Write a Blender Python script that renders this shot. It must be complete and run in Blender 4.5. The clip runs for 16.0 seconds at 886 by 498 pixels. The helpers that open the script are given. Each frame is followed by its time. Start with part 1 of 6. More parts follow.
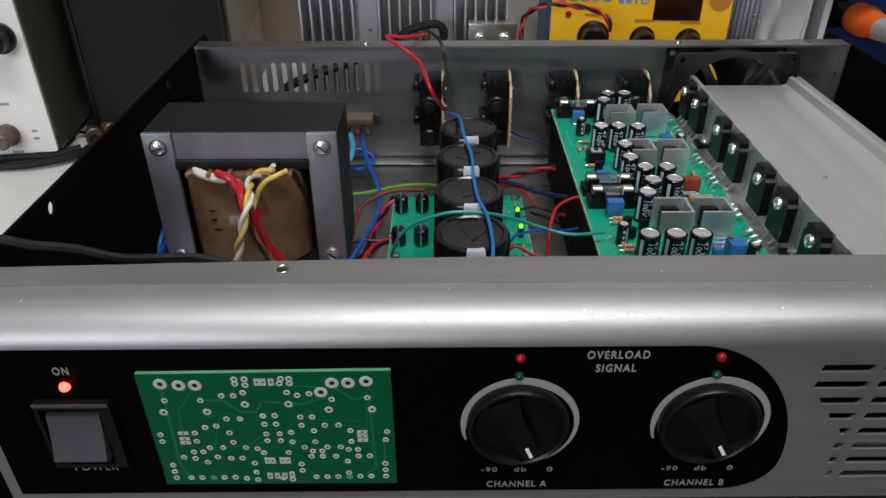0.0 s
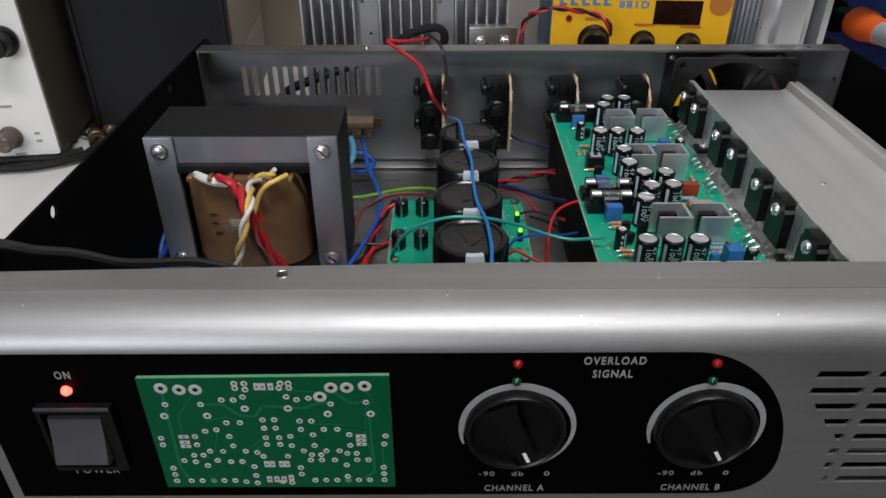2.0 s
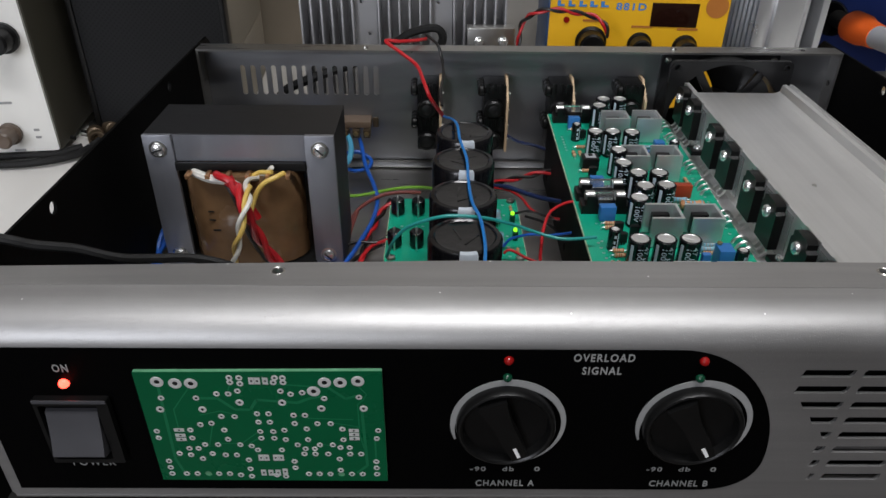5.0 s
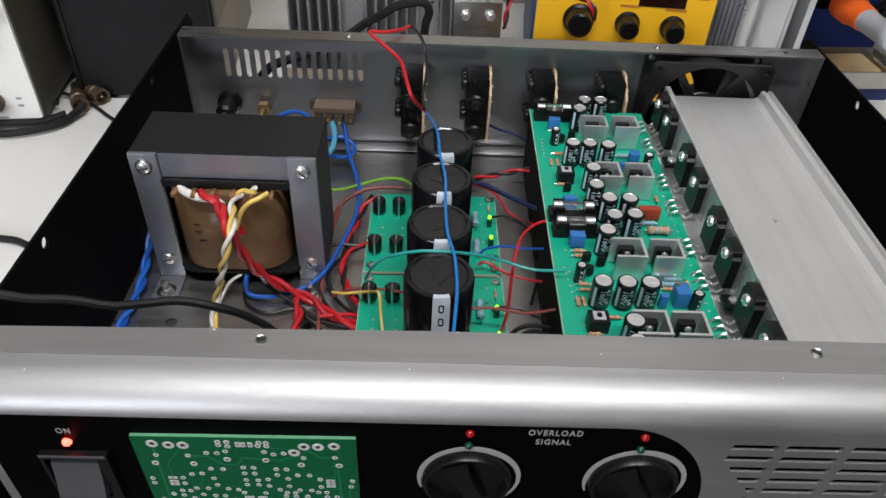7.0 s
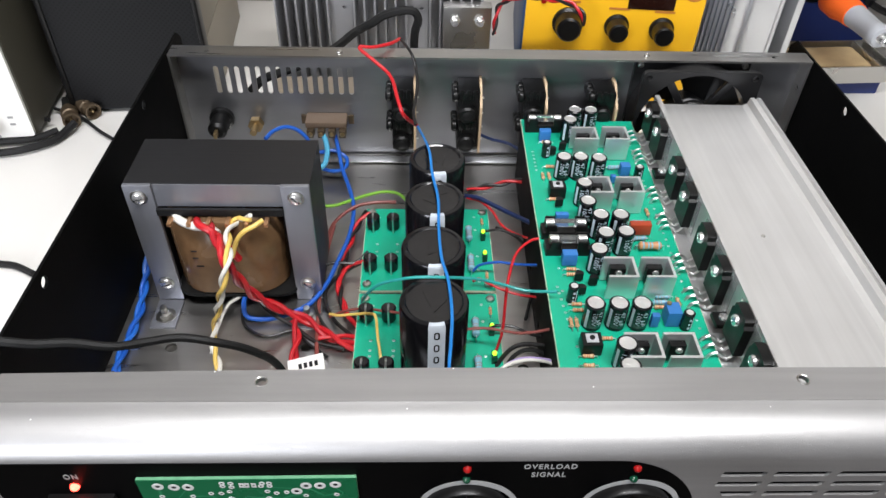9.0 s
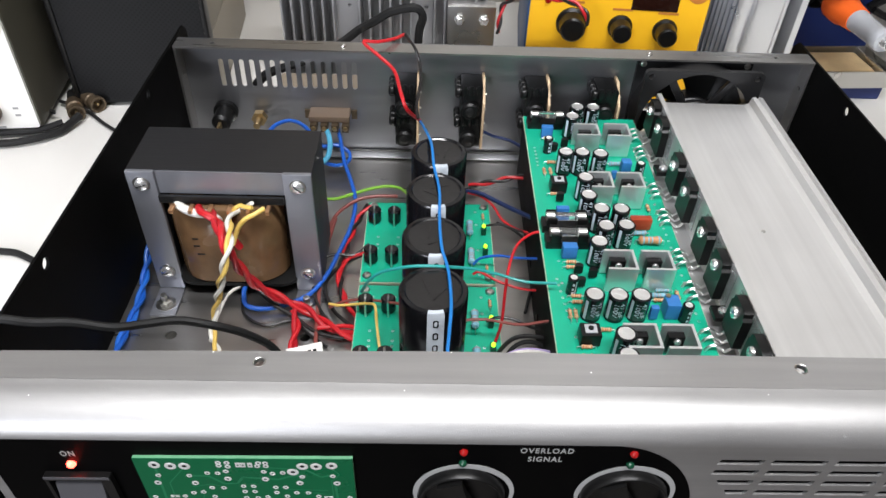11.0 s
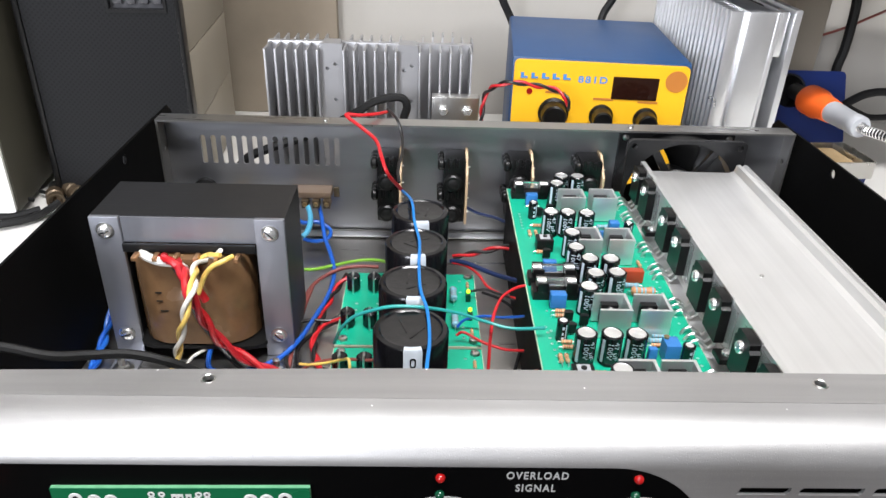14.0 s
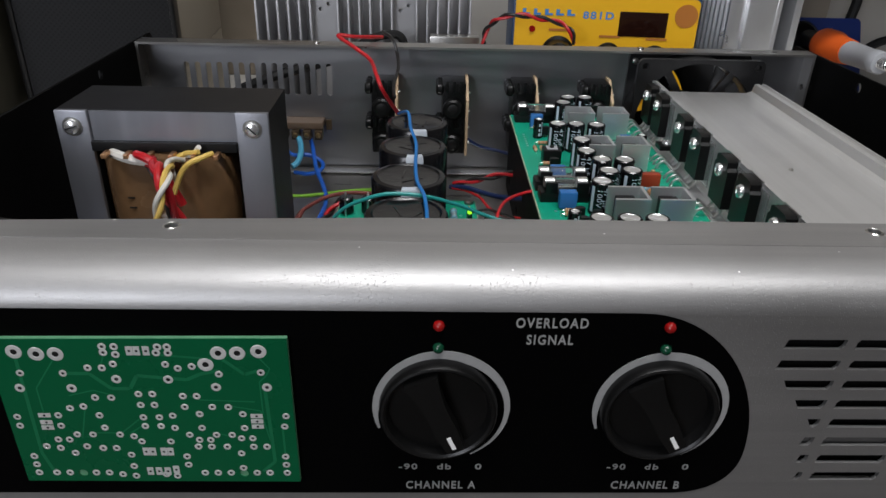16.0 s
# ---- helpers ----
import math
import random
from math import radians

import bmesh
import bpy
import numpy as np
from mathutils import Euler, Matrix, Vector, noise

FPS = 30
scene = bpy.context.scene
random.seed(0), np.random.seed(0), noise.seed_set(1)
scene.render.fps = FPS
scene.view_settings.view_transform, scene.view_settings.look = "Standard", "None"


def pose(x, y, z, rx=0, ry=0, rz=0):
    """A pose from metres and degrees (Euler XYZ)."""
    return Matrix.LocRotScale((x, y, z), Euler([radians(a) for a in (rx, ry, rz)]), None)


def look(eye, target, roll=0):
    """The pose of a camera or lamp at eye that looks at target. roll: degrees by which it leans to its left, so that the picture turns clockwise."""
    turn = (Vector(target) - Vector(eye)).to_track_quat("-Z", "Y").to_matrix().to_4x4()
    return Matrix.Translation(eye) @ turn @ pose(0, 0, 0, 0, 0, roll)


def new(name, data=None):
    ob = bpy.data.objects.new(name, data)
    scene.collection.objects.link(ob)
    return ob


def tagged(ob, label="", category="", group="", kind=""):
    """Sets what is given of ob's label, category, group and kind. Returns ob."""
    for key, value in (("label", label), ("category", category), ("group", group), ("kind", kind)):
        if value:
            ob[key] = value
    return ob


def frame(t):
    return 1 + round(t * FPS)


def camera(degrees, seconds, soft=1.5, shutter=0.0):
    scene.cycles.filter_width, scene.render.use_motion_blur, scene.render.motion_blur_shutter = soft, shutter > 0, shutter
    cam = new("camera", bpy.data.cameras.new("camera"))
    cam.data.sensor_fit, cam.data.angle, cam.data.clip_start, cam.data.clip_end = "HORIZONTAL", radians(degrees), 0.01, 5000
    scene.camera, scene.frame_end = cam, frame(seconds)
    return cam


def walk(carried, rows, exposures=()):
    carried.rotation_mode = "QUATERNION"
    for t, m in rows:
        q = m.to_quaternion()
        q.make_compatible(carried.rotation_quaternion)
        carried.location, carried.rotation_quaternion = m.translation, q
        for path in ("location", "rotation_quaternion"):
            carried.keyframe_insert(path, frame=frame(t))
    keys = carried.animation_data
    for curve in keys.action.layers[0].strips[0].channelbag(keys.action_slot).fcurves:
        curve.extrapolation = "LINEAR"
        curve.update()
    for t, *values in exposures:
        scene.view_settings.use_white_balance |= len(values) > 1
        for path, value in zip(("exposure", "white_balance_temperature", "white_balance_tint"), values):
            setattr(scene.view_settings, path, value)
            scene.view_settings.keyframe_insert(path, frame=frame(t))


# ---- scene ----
cam = camera(63.6, 16.0)
PATH = [
    (0, (-0.05669, 0.09434, 0.23462), (-0.04945, 0.94275, -0.29467), -0.069),
    (0.5, (-0.05576, 0.09423, 0.23553), (-0.04961, 0.94163, -0.29539), 0.001),
    (1, (-0.05704, 0.09428, 0.23535), (-0.04729, 0.94419, -0.29149), 0.166),
    (1.5, (-0.05597, 0.09423, 0.23677), (-0.04977, 0.94273, -0.29240), 0.194),
    (2, (-0.05573, 0.09357, 0.23723), (-0.05049, 0.94242, -0.29139), 0.023),
    (2.5, (-0.05484, 0.09308, 0.23749), (-0.05114, 0.94209, -0.29087), -0.083),
    (3, (-0.05383, 0.09122, 0.23751), (-0.05421, 0.94050, -0.29044), -0.141),
    (3.5, (-0.05401, 0.09133, 0.23725), (-0.05034, 0.94052, -0.29082), 0.026),
    (3.7, (-0.05569, 0.09187, 0.23670), (-0.04662, 0.94008, -0.29289), 0.352),
    (5.8, (-0.04787, 0.08452, 0.23951), (-0.04905, 0.93495, -0.28657), 1.073),
    (6, (-0.04533, 0.08179, 0.23157), (-0.05531, 0.94228, -0.27779), 0.946),
    (6.5, (-0.04492, 0.08926, 0.24807), (-0.02254, 0.91680, -0.31288), 1.432),
    (7, (-0.04918, 0.11365, 0.30125), (-0.02329, 0.87650, -0.34481), 2.951),
    (7.5, (-0.04993, 0.12191, 0.32195), (-0.01454, 0.86636, -0.34480), 3.031),
    (8, (-0.05005, 0.12411, 0.32215), (-0.01120, 0.86193, -0.35173), 2.377),
    (8.5, (-0.04873, 0.12454, 0.32356), (-0.01612, 0.86072, -0.35245), 2.129),
    (8.7, (-0.04860, 0.12500, 0.32300), (-0.01720, 0.86352, -0.35050), 1.853),
    (10.8, (-0.04740, 0.11950, 0.31600), (-0.01940, 0.87060, -0.34360), 2.146),
    (11, (-0.04748, 0.11780, 0.31506), (-0.01921, 0.86937, -0.34398), 2.524),
    (11.5, (-0.04492, 0.10956, 0.30167), (-0.02740, 0.88875, -0.32487), 1.884),
    (12, (-0.04120, 0.10663, 0.29226), (-0.01148, 0.92291, -0.28463), 1.257),
    (12.5, (-0.04134, 0.10651, 0.28677), (-0.00737, 0.94813, -0.25222), 1.891),
    (13, (-0.03955, 0.10675, 0.27730), (-0.01060, 0.96434, -0.23623), 1.846),
    (13.5, (-0.03885, 0.10573, 0.27084), (-0.00562, 0.97766, -0.21765), 2.066),
    (14, (-0.03885, 0.10399, 0.25835), (-0.00612, 0.97909, -0.22449), 2.060),
    (14.5, (-0.03627, 0.10294, 0.24198), (-0.00718, 0.98592, -0.22653), 1.679),
    (15, (-0.03481, 0.10251, 0.22638), (-0.01844, 0.99466, -0.22506), 0.822),
    (15.5, (-0.03453, 0.10157, 0.20567), (-0.01445, 0.99553, -0.24201), 1.694),
    (16, (-0.03619, 0.10446, 0.19457), (-0.00513, 0.99139, -0.26628), 1.570),
]
EXPOSURES = [(0, -0.47), (3.5, -0.47), (6.0, -0.52), (6.5, -0.49), (7.0, -0.07), (8.0, 0.45), (8.5, 0.49), (11.0, 0.51), (12.5, 0.71), (13.0, 0.86), (14.5, 0.85), (15.0, 0.71), (15.5, 0.23), (16.0, -0.49)]
walk(cam, [(t, look(eye, target, roll)) for t, eye, target, roll in PATH], EXPOSURES)

# ---- world and lights ----
world = bpy.data.worlds.new("world")
scene.world = world
world.use_nodes = True
wn = world.node_tree.nodes
sky = wn.new("ShaderNodeTexSky")
sky.sky_type, sky.sun_disc = "NISHITA", False
sky.sun_elevation, sky.sun_rotation = radians(35), radians(200)
world.node_tree.links.new(sky.outputs[0], wn["Background"].inputs[0])
wn["Background"].inputs[1].default_value = 0.1


def area_lamp(name, m, sx, sy, watts, colour):
    data = bpy.data.lights.new(name, "AREA")
    data.shape, data.size, data.size_y, data.energy, data.color = "RECTANGLE", sx, sy, watts, colour
    ob = new(name, data)
    ob.matrix_world = m
    return ob


area_lamp("ceiling_lamp_light", look((0.08, -0.09, 1.44), (0.08, -0.06, 0)), 1.05, 0.12, 23.0, (0.96, 0.957, 0.985))
area_lamp("window_light", look((-1.10, -1.74, 0.80), (-0.2, 0.3, 0.1)), 0.75, 0.95, 34.0, (0.88, 0.91, 1.0))

# ---- materials ----


def material(name, base, rough=0.5, metal=0.0, vary=0.12, scale=60.0, bump=0.05, bump_scale=400.0, spec=0.5, coat=0.0, dark=None):
    m = bpy.data.materials.new(name)
    m.use_nodes = True
    nt = m.node_tree
    b = nt.nodes["Principled BSDF"]
    b.inputs["Roughness"].default_value, b.inputs["Metallic"].default_value = rough, metal
    b.inputs["Specular IOR Level"].default_value, b.inputs["Coat Weight"].default_value = spec, coat
    co = nt.nodes.new("ShaderNodeTexCoord")
    n1 = nt.nodes.new("ShaderNodeTexNoise")
    n1.inputs["Scale"].default_value, n1.inputs["Detail"].default_value = scale, 6.0
    nt.links.new(co.outputs["Object"], n1.inputs["Vector"])
    mix = nt.nodes.new("ShaderNodeMix")
    mix.data_type = "RGBA"
    low = dark or tuple(c * (1 - vary * 2) for c in base)
    mix.inputs["A"].default_value = (*low, 1)
    mix.inputs["B"].default_value = (*[min(1, c * (1 + vary * 0.6)) for c in base], 1)
    nt.links.new(n1.outputs["Fac"], mix.inputs["Factor"])
    nt.links.new(mix.outputs["Result"], b.inputs["Base Color"])
    ramp = nt.nodes.new("ShaderNodeMapRange")
    ramp.inputs["To Min"].default_value, ramp.inputs["To Max"].default_value = max(0.02, rough - 0.08), min(1, rough + 0.1)
    n2 = nt.nodes.new("ShaderNodeTexNoise")
    n2.inputs["Scale"].default_value, n2.inputs["Detail"].default_value = bump_scale, 3.0
    nt.links.new(co.outputs["Object"], n2.inputs["Vector"])
    nt.links.new(n1.outputs["Fac"], ramp.inputs["Value"])
    nt.links.new(ramp.outputs["Result"], b.inputs["Roughness"])
    if bump:
        bp = nt.nodes.new("ShaderNodeBump")
        bp.inputs["Strength"].default_value, bp.inputs["Distance"].default_value = bump, 0.0006
        nt.links.new(n2.outputs["Fac"], bp.inputs["Height"])
        nt.links.new(bp.outputs["Normal"], b.inputs["Normal"])
    return m


def brushed(name, base, rough, stretch, metal=1.0, strength=0.12, streak=0.0):
    """Metal with grain drawn out along one axis."""
    m = material(name, base, rough, metal, 0.06, 25.0, 0.0)
    nt = m.node_tree
    co, b = nt.nodes.new("ShaderNodeTexCoord"), nt.nodes["Principled BSDF"]
    mp = nt.nodes.new("ShaderNodeMapping")
    mp.inputs["Scale"].default_value = stretch
    n = nt.nodes.new("ShaderNodeTexNoise")
    n.inputs["Scale"].default_value, n.inputs["Detail"].default_value = 1.0, 4.0
    bp = nt.nodes.new("ShaderNodeBump")
    bp.inputs["Strength"].default_value, bp.inputs["Distance"].default_value = strength, 0.0003
    nt.links.new(co.outputs["Object"], mp.inputs["Vector"])
    nt.links.new(mp.outputs["Vector"], n.inputs["Vector"])
    nt.links.new(n.outputs["Fac"], bp.inputs["Height"])
    nt.links.new(bp.outputs["Normal"], b.inputs["Normal"])
    if streak:
        mp2, n3 = nt.nodes.new("ShaderNodeMapping"), nt.nodes.new("ShaderNodeTexNoise")
        mp2.inputs["Scale"].default_value = [s * 0.45 for s in stretch]
        n3.inputs["Scale"].default_value, n3.inputs["Detail"].default_value, n3.inputs["Distortion"].default_value = 1.0, 8.0, 0.4
        rg, tone, cm = nt.nodes.new("ShaderNodeMapRange"), nt.nodes.new("ShaderNodeMapRange"), nt.nodes.new("ShaderNodeVectorMath")
        for k, lo, hi in ((rg, rough - streak, rough + streak), (tone, 1 - streak, 1 + streak * 0.6)):
            k.inputs["From Min"].default_value, k.inputs["From Max"].default_value = 0.3, 0.7
            k.inputs["To Min"].default_value, k.inputs["To Max"].default_value = lo, hi
            nt.links.new(n3.outputs["Fac"], k.inputs["Value"])
        cm.operation = "SCALE"
        nt.links.new(co.outputs["Object"], mp2.inputs["Vector"])
        nt.links.new(mp2.outputs["Vector"], n3.inputs["Vector"])
        nt.links.new(b.inputs["Base Color"].links[0].from_socket, cm.inputs[0])
        nt.links.new(tone.outputs["Result"], cm.inputs["Scale"])
        nt.links.new(cm.outputs[0], b.inputs["Base Color"])
        nt.links.new(rg.outputs["Result"], b.inputs["Roughness"])
    return m


def glow(name, colour, strength, base=None):
    m = material(name, base or colour, 0.25, 0, 0.03, 50, 0)
    b = m.node_tree.nodes["Principled BSDF"]
    b.inputs["Emission Color"].default_value, b.inputs["Emission Strength"].default_value = (*colour, 1), strength
    return m


def clear(name, tint, rough=0.05, amount=0.9):
    m = material(name, tint, rough, 0, 0.03, 50, 0)
    b = m.node_tree.nodes["Principled BSDF"]
    b.inputs["Transmission Weight"].default_value, b.inputs["IOR"].default_value = amount, 1.45
    return m


def speckled(name, base, rough, metal):
    """Silver hammer-sprayed enamel: fine orange peel, flecks and pin-holes."""
    m = material(name, base, rough, metal, 0.05, 14.0, 0.0)
    nt = m.node_tree
    b = nt.nodes["Principled BSDF"]
    co = nt.nodes.new("ShaderNodeTexCoord")
    n = nt.nodes.new("ShaderNodeTexNoise")
    n.inputs["Scale"].default_value, n.inputs["Detail"].default_value = 1500.0, 2.0
    v = nt.nodes.new("ShaderNodeTexVoronoi")
    v.inputs["Scale"].default_value = 1500.0
    cut = nt.nodes.new("ShaderNodeMapRange")
    cut.inputs["From Min"].default_value, cut.inputs["From Max"].default_value = 0.06, 0.22
    add = nt.nodes.new("ShaderNodeMath")
    add.operation = "MULTIPLY_ADD"
    add.inputs[1].default_value = 0.35
    for k in (n, v):
        nt.links.new(co.outputs["Object"], k.inputs["Vector"])
    nt.links.new(v.outputs["Distance"], cut.inputs["Value"])
    nt.links.new(n.outputs["Fac"], add.inputs[0])
    nt.links.new(cut.outputs["Result"], add.inputs[2])
    bp = nt.nodes.new("ShaderNodeBump")
    bp.inputs["Strength"].default_value, bp.inputs["Distance"].default_value = 0.5, 0.00025
    nt.links.new(add.outputs[0], bp.inputs["Height"])
    nt.links.new(bp.outputs["Normal"], b.inputs["Normal"])
    # faint colour streaks along the sheet stand in for reflections; sparse pale dust flecks
    mp, ns, tone, sc = nt.nodes.new("ShaderNodeMapping"), nt.nodes.new("ShaderNodeTexNoise"), nt.nodes.new("ShaderNodeMapRange"), nt.nodes.new("ShaderNodeVectorMath")
    mp.inputs["Scale"].default_value = (7, 160, 160)
    ns.inputs["Scale"].default_value, ns.inputs["Detail"].default_value = 1.0, 5.0
    for k, v2 in (("From Min", 0.3), ("From Max", 0.7), ("To Min", 0.90), ("To Max", 1.06)):
        tone.inputs[k].default_value = v2
    sc.operation = "SCALE"
    nt.links.new(co.outputs["Object"], mp.inputs["Vector"])
    nt.links.new(mp.outputs["Vector"], ns.inputs["Vector"])
    nt.links.new(ns.outputs["Fac"], tone.inputs["Value"])
    nt.links.new(b.inputs["Base Color"].links[0].from_socket, sc.inputs[0])
    nt.links.new(tone.outputs["Result"], sc.inputs["Scale"])
    vf, near, some, both, mixf = nt.nodes.new("ShaderNodeTexVoronoi"), nt.nodes.new("ShaderNodeMath"), nt.nodes.new("ShaderNodeMath"), nt.nodes.new("ShaderNodeMath"), nt.nodes.new("ShaderNodeMix")
    vf.inputs["Scale"].default_value = 230.0
    near.operation, some.operation, both.operation, mixf.data_type = "LESS_THAN", "GREATER_THAN", "MULTIPLY", "RGBA"
    near.inputs[1].default_value, some.inputs[1].default_value = 0.075, 0.80
    mixf.inputs["B"].default_value = (0.95, 0.95, 0.93, 1)
    nt.links.new(co.outputs["Object"], vf.inputs["Vector"])
    nt.links.new(vf.outputs["Distance"], near.inputs[0])
    nt.links.new(vf.outputs["Color"], some.inputs[0])
    nt.links.new(near.outputs[0], both.inputs[0])
    nt.links.new(some.outputs[0], both.inputs[1])
    nt.links.new(both.outputs[0], mixf.inputs["Factor"])
    nt.links.new(sc.outputs[0], mixf.inputs["A"])
    nt.links.new(mixf.outputs["Result"], b.inputs["Base Color"])
    left = nt.nodes.new("ShaderNodeMath")
    left.operation, left.inputs[0].default_value = "SUBTRACT", metal
    nt.links.new(both.outputs[0], left.inputs[1])
    left.use_clamp = True
    nt.links.new(left.outputs[0], b.inputs["Metallic"])
    return m


def perforated(name, base, hole, pitch):
    """Sheet with a fine round perforation, far too small to model."""
    m = material(name, base, 0.5, 0.0, 0.1, 8.0, 0.0, spec=0.22)
    nt = m.node_tree
    b = nt.nodes["Principled BSDF"]
    co, mp = nt.nodes.new("ShaderNodeTexCoord"), nt.nodes.new("ShaderNodeMapping")
    mp.inputs["Scale"].default_value = (1 / pitch, 1 / pitch, 1 / pitch)
    mp.inputs["Rotation"].default_value = (0, radians(45), 0)
    sep = nt.nodes.new("ShaderNodeSeparateXYZ")
    nt.links.new(co.outputs["Object"], mp.inputs["Vector"])
    nt.links.new(mp.outputs["Vector"], sep.inputs[0])
    sq = []
    for k in ("X", "Z"):
        pp = nt.nodes.new("ShaderNodeMath")
        pp.operation = "PINGPONG"
        pp.inputs[1].default_value = 0.5
        nt.links.new(sep.outputs[k], pp.inputs[0])
        p2 = nt.nodes.new("ShaderNodeMath")
        p2.operation = "POWER"
        p2.inputs[1].default_value = 2
        nt.links.new(pp.outputs[0], p2.inputs[0])
        sq.append(p2)
    add, lt = nt.nodes.new("ShaderNodeMath"), nt.nodes.new("ShaderNodeMapRange")
    nt.links.new(sq[0].outputs[0], add.inputs[0])
    nt.links.new(sq[1].outputs[0], add.inputs[1])
    lt.inputs["From Min"].default_value, lt.inputs["From Max"].default_value = 0.06, 0.1
    nt.links.new(add.outputs[0], lt.inputs["Value"])
    mix = nt.nodes.new("ShaderNodeMix")
    mix.data_type = "RGBA"
    mix.inputs["A"].default_value, mix.inputs["B"].default_value = (*hole, 1), (*base, 1)
    nt.links.new(lt.outputs["Result"], mix.inputs["Factor"])
    nt.links.new(mix.outputs["Result"], b.inputs["Base Color"])
    return m


# darker copy of the wall paint for unseen walls, keeps fill light low
WALL_LOW_BOUNCE = material("low_bounce_wall_paint", (0.22, 0.20, 0.18), 0.8, 0, 0.08, 3.0, 0.15, 250)
HASL = material("tinned_pad_finish", (0.62, 0.62, 0.60), 0.4, 0.3, 0.08, 300, 0)
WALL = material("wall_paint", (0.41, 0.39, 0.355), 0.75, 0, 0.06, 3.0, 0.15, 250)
CEILING = material("ceiling_paint", (0.60, 0.59, 0.57), 0.8, 0, 0.04, 2.0, 0.1, 200)
FLOOR = material("room_floor_vinyl", (0.09, 0.075, 0.06), 0.5, 0, 0.2, 4.0, 0.1, 120)
BENCH = material("bench_laminate", (0.68, 0.665, 0.63), 0.4, 0, 0.04, 6.0, 0.05, 300)
SILVER = speckled("silver_enamel", (0.44, 0.435, 0.43), 0.48, 0.9)
STEEL = brushed("galvanised_steel", (0.46, 0.45, 0.43), 0.33, (30, 300, 30), 0.95, 0.08, 0.08)
STEEL_DARK = brushed("grey_steel_panel", (0.36, 0.365, 0.38), 0.38, (30, 30, 200), 0.95, 0.05, 0.06)
BLACK_SHEET = material("black_sheet_steel", (0.002, 0.002, 0.002), 0.55, 0, 0.15, 30, 0.1, 900, 0.07)
LABEL_BLACK = material("black_screen_print", (0.0012, 0.0012, 0.0013), 0.42, 0, 0.1, 20, 0.03, 700, 0.03)
PRINT = material("pale_print", (0.302, 0.302, 0.295), 0.6, 0, 0.12, 900, 0)
PRINT_GREY = material("silver_grey_print", (0.29, 0.29, 0.285), 0.5, 0, 0.08, 500, 0)
PLASTIC = material("black_plastic", (0.005, 0.005, 0.005), 0.34, 0, 0.1, 60, 0.05, 600, 0.3)
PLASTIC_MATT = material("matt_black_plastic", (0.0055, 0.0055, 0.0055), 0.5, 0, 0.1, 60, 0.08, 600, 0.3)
FAN_PLASTIC = material("dark_grey_fan_plastic", (0.0075, 0.0075, 0.008), 0.42, 0, 0.12, 80, 0.08, 600, 0.45)
ROCKER = material("dark_grey_rocker", (0.060, 0.060, 0.066), 0.30, 0, 0.08, 60, 0.05, 500)
WHITE_MARK = material("white_mark", (0.8, 0.8, 0.78), 0.5, 0, 0.03, 100, 0)
ALU = brushed("aluminium_extrusion", (0.80, 0.80, 0.795), 0.35, (500, 10, 300), 0.78, 0.16, 0.06)
ALU_CHAN = brushed("aluminium_channel", (0.80, 0.81, 0.82), 0.30, (100, 100, 400), 0.85, 0.06)
# darker copy of the channel aluminium, shade behind the case put into its colour
ALU_SHADED = brushed("shaded_aluminium", (0.43, 0.43, 0.44), 0.42, (100, 100, 400), 0.7, 0.08)
ZINC = brushed("zinc_plating", (0.62, 0.61, 0.58), 0.28, (200, 200, 200), 1.0, 0.05)
CHROME = material("bright_plated_steel", (0.85, 0.85, 0.84), 0.24, 0.85, 0.05, 200, 0)
TIN = material("tinned_lead", (0.82, 0.82, 0.81), 0.32, 1.0, 0.08, 300, 0)
CORE = brushed("laminated_core", (0.014, 0.014, 0.015), 0.40, (8, 1600, 8), 0.15, 0.3)
BRACKET = brushed("blued_steel_bracket", (0.33, 0.34, 0.375), 0.40, (300, 300, 14), 0.75, 0.05, 0.05)
PAPER = material("varnished_winding_paper", (0.24, 0.135, 0.065), 0.24, 0, 0.48, 45, 0.25, 90, 0.5, 0.5)
SOLDER_MASK = material("green_solder_mask", (0.0008, 0.088, 0.032), 0.28, 0, 0.08, 40, 0.04, 400, 0.22, 0.0)
MASK_BRIGHT = material("bright_green_solder_mask", (0.004, 0.38, 0.23), 0.35, 0, 0.1, 60, 0.05, 400)
TRACE = material("masked_copper_trace", (0.003, 0.128, 0.050), 0.3, 0, 0.05, 100, 0)
FR4 = material("fibreglass_edge", (0.52, 0.58, 0.42), 0.6, 0, 0.1, 300, 0.1)
EDGE_GREEN = material("green_tinted_fibreglass_edge", (0.13, 0.34, 0.19), 0.45, 0, 0.15, 300, 0.1)
PHENOLIC = material("tan_phenolic_board", (0.58, 0.42, 0.26), 0.6, 0, 0.12, 120, 0.1)
SLEEVE = material("black_sleeve", (0.005, 0.005, 0.0062), 0.20, 0, 0.1, 60, 0.04, 120)
CAP_TOP = material("capacitor_vent_disc", (0.010, 0.0095, 0.010), 0.14, 0, 0.25, 80, 0.6, 130)
CAP_STRIPE = material("pale_blue_stripe", (0.50, 0.55, 0.60), 0.45, 0, 0.06, 200, 0)
CAN_TOP = material("bare_aluminium_can", (0.86, 0.86, 0.85), 0.36, 0.85, 0.06, 300, 0.02)
CAP_PRINT = material("blue_grey_print", (0.50, 0.57, 0.65), 0.5, 0, 0.06, 200, 0)
BLUE_FILM = material("blue_epoxy", (0.03, 0.16, 0.44), 0.38, 0, 0.08, 100, 0.03)
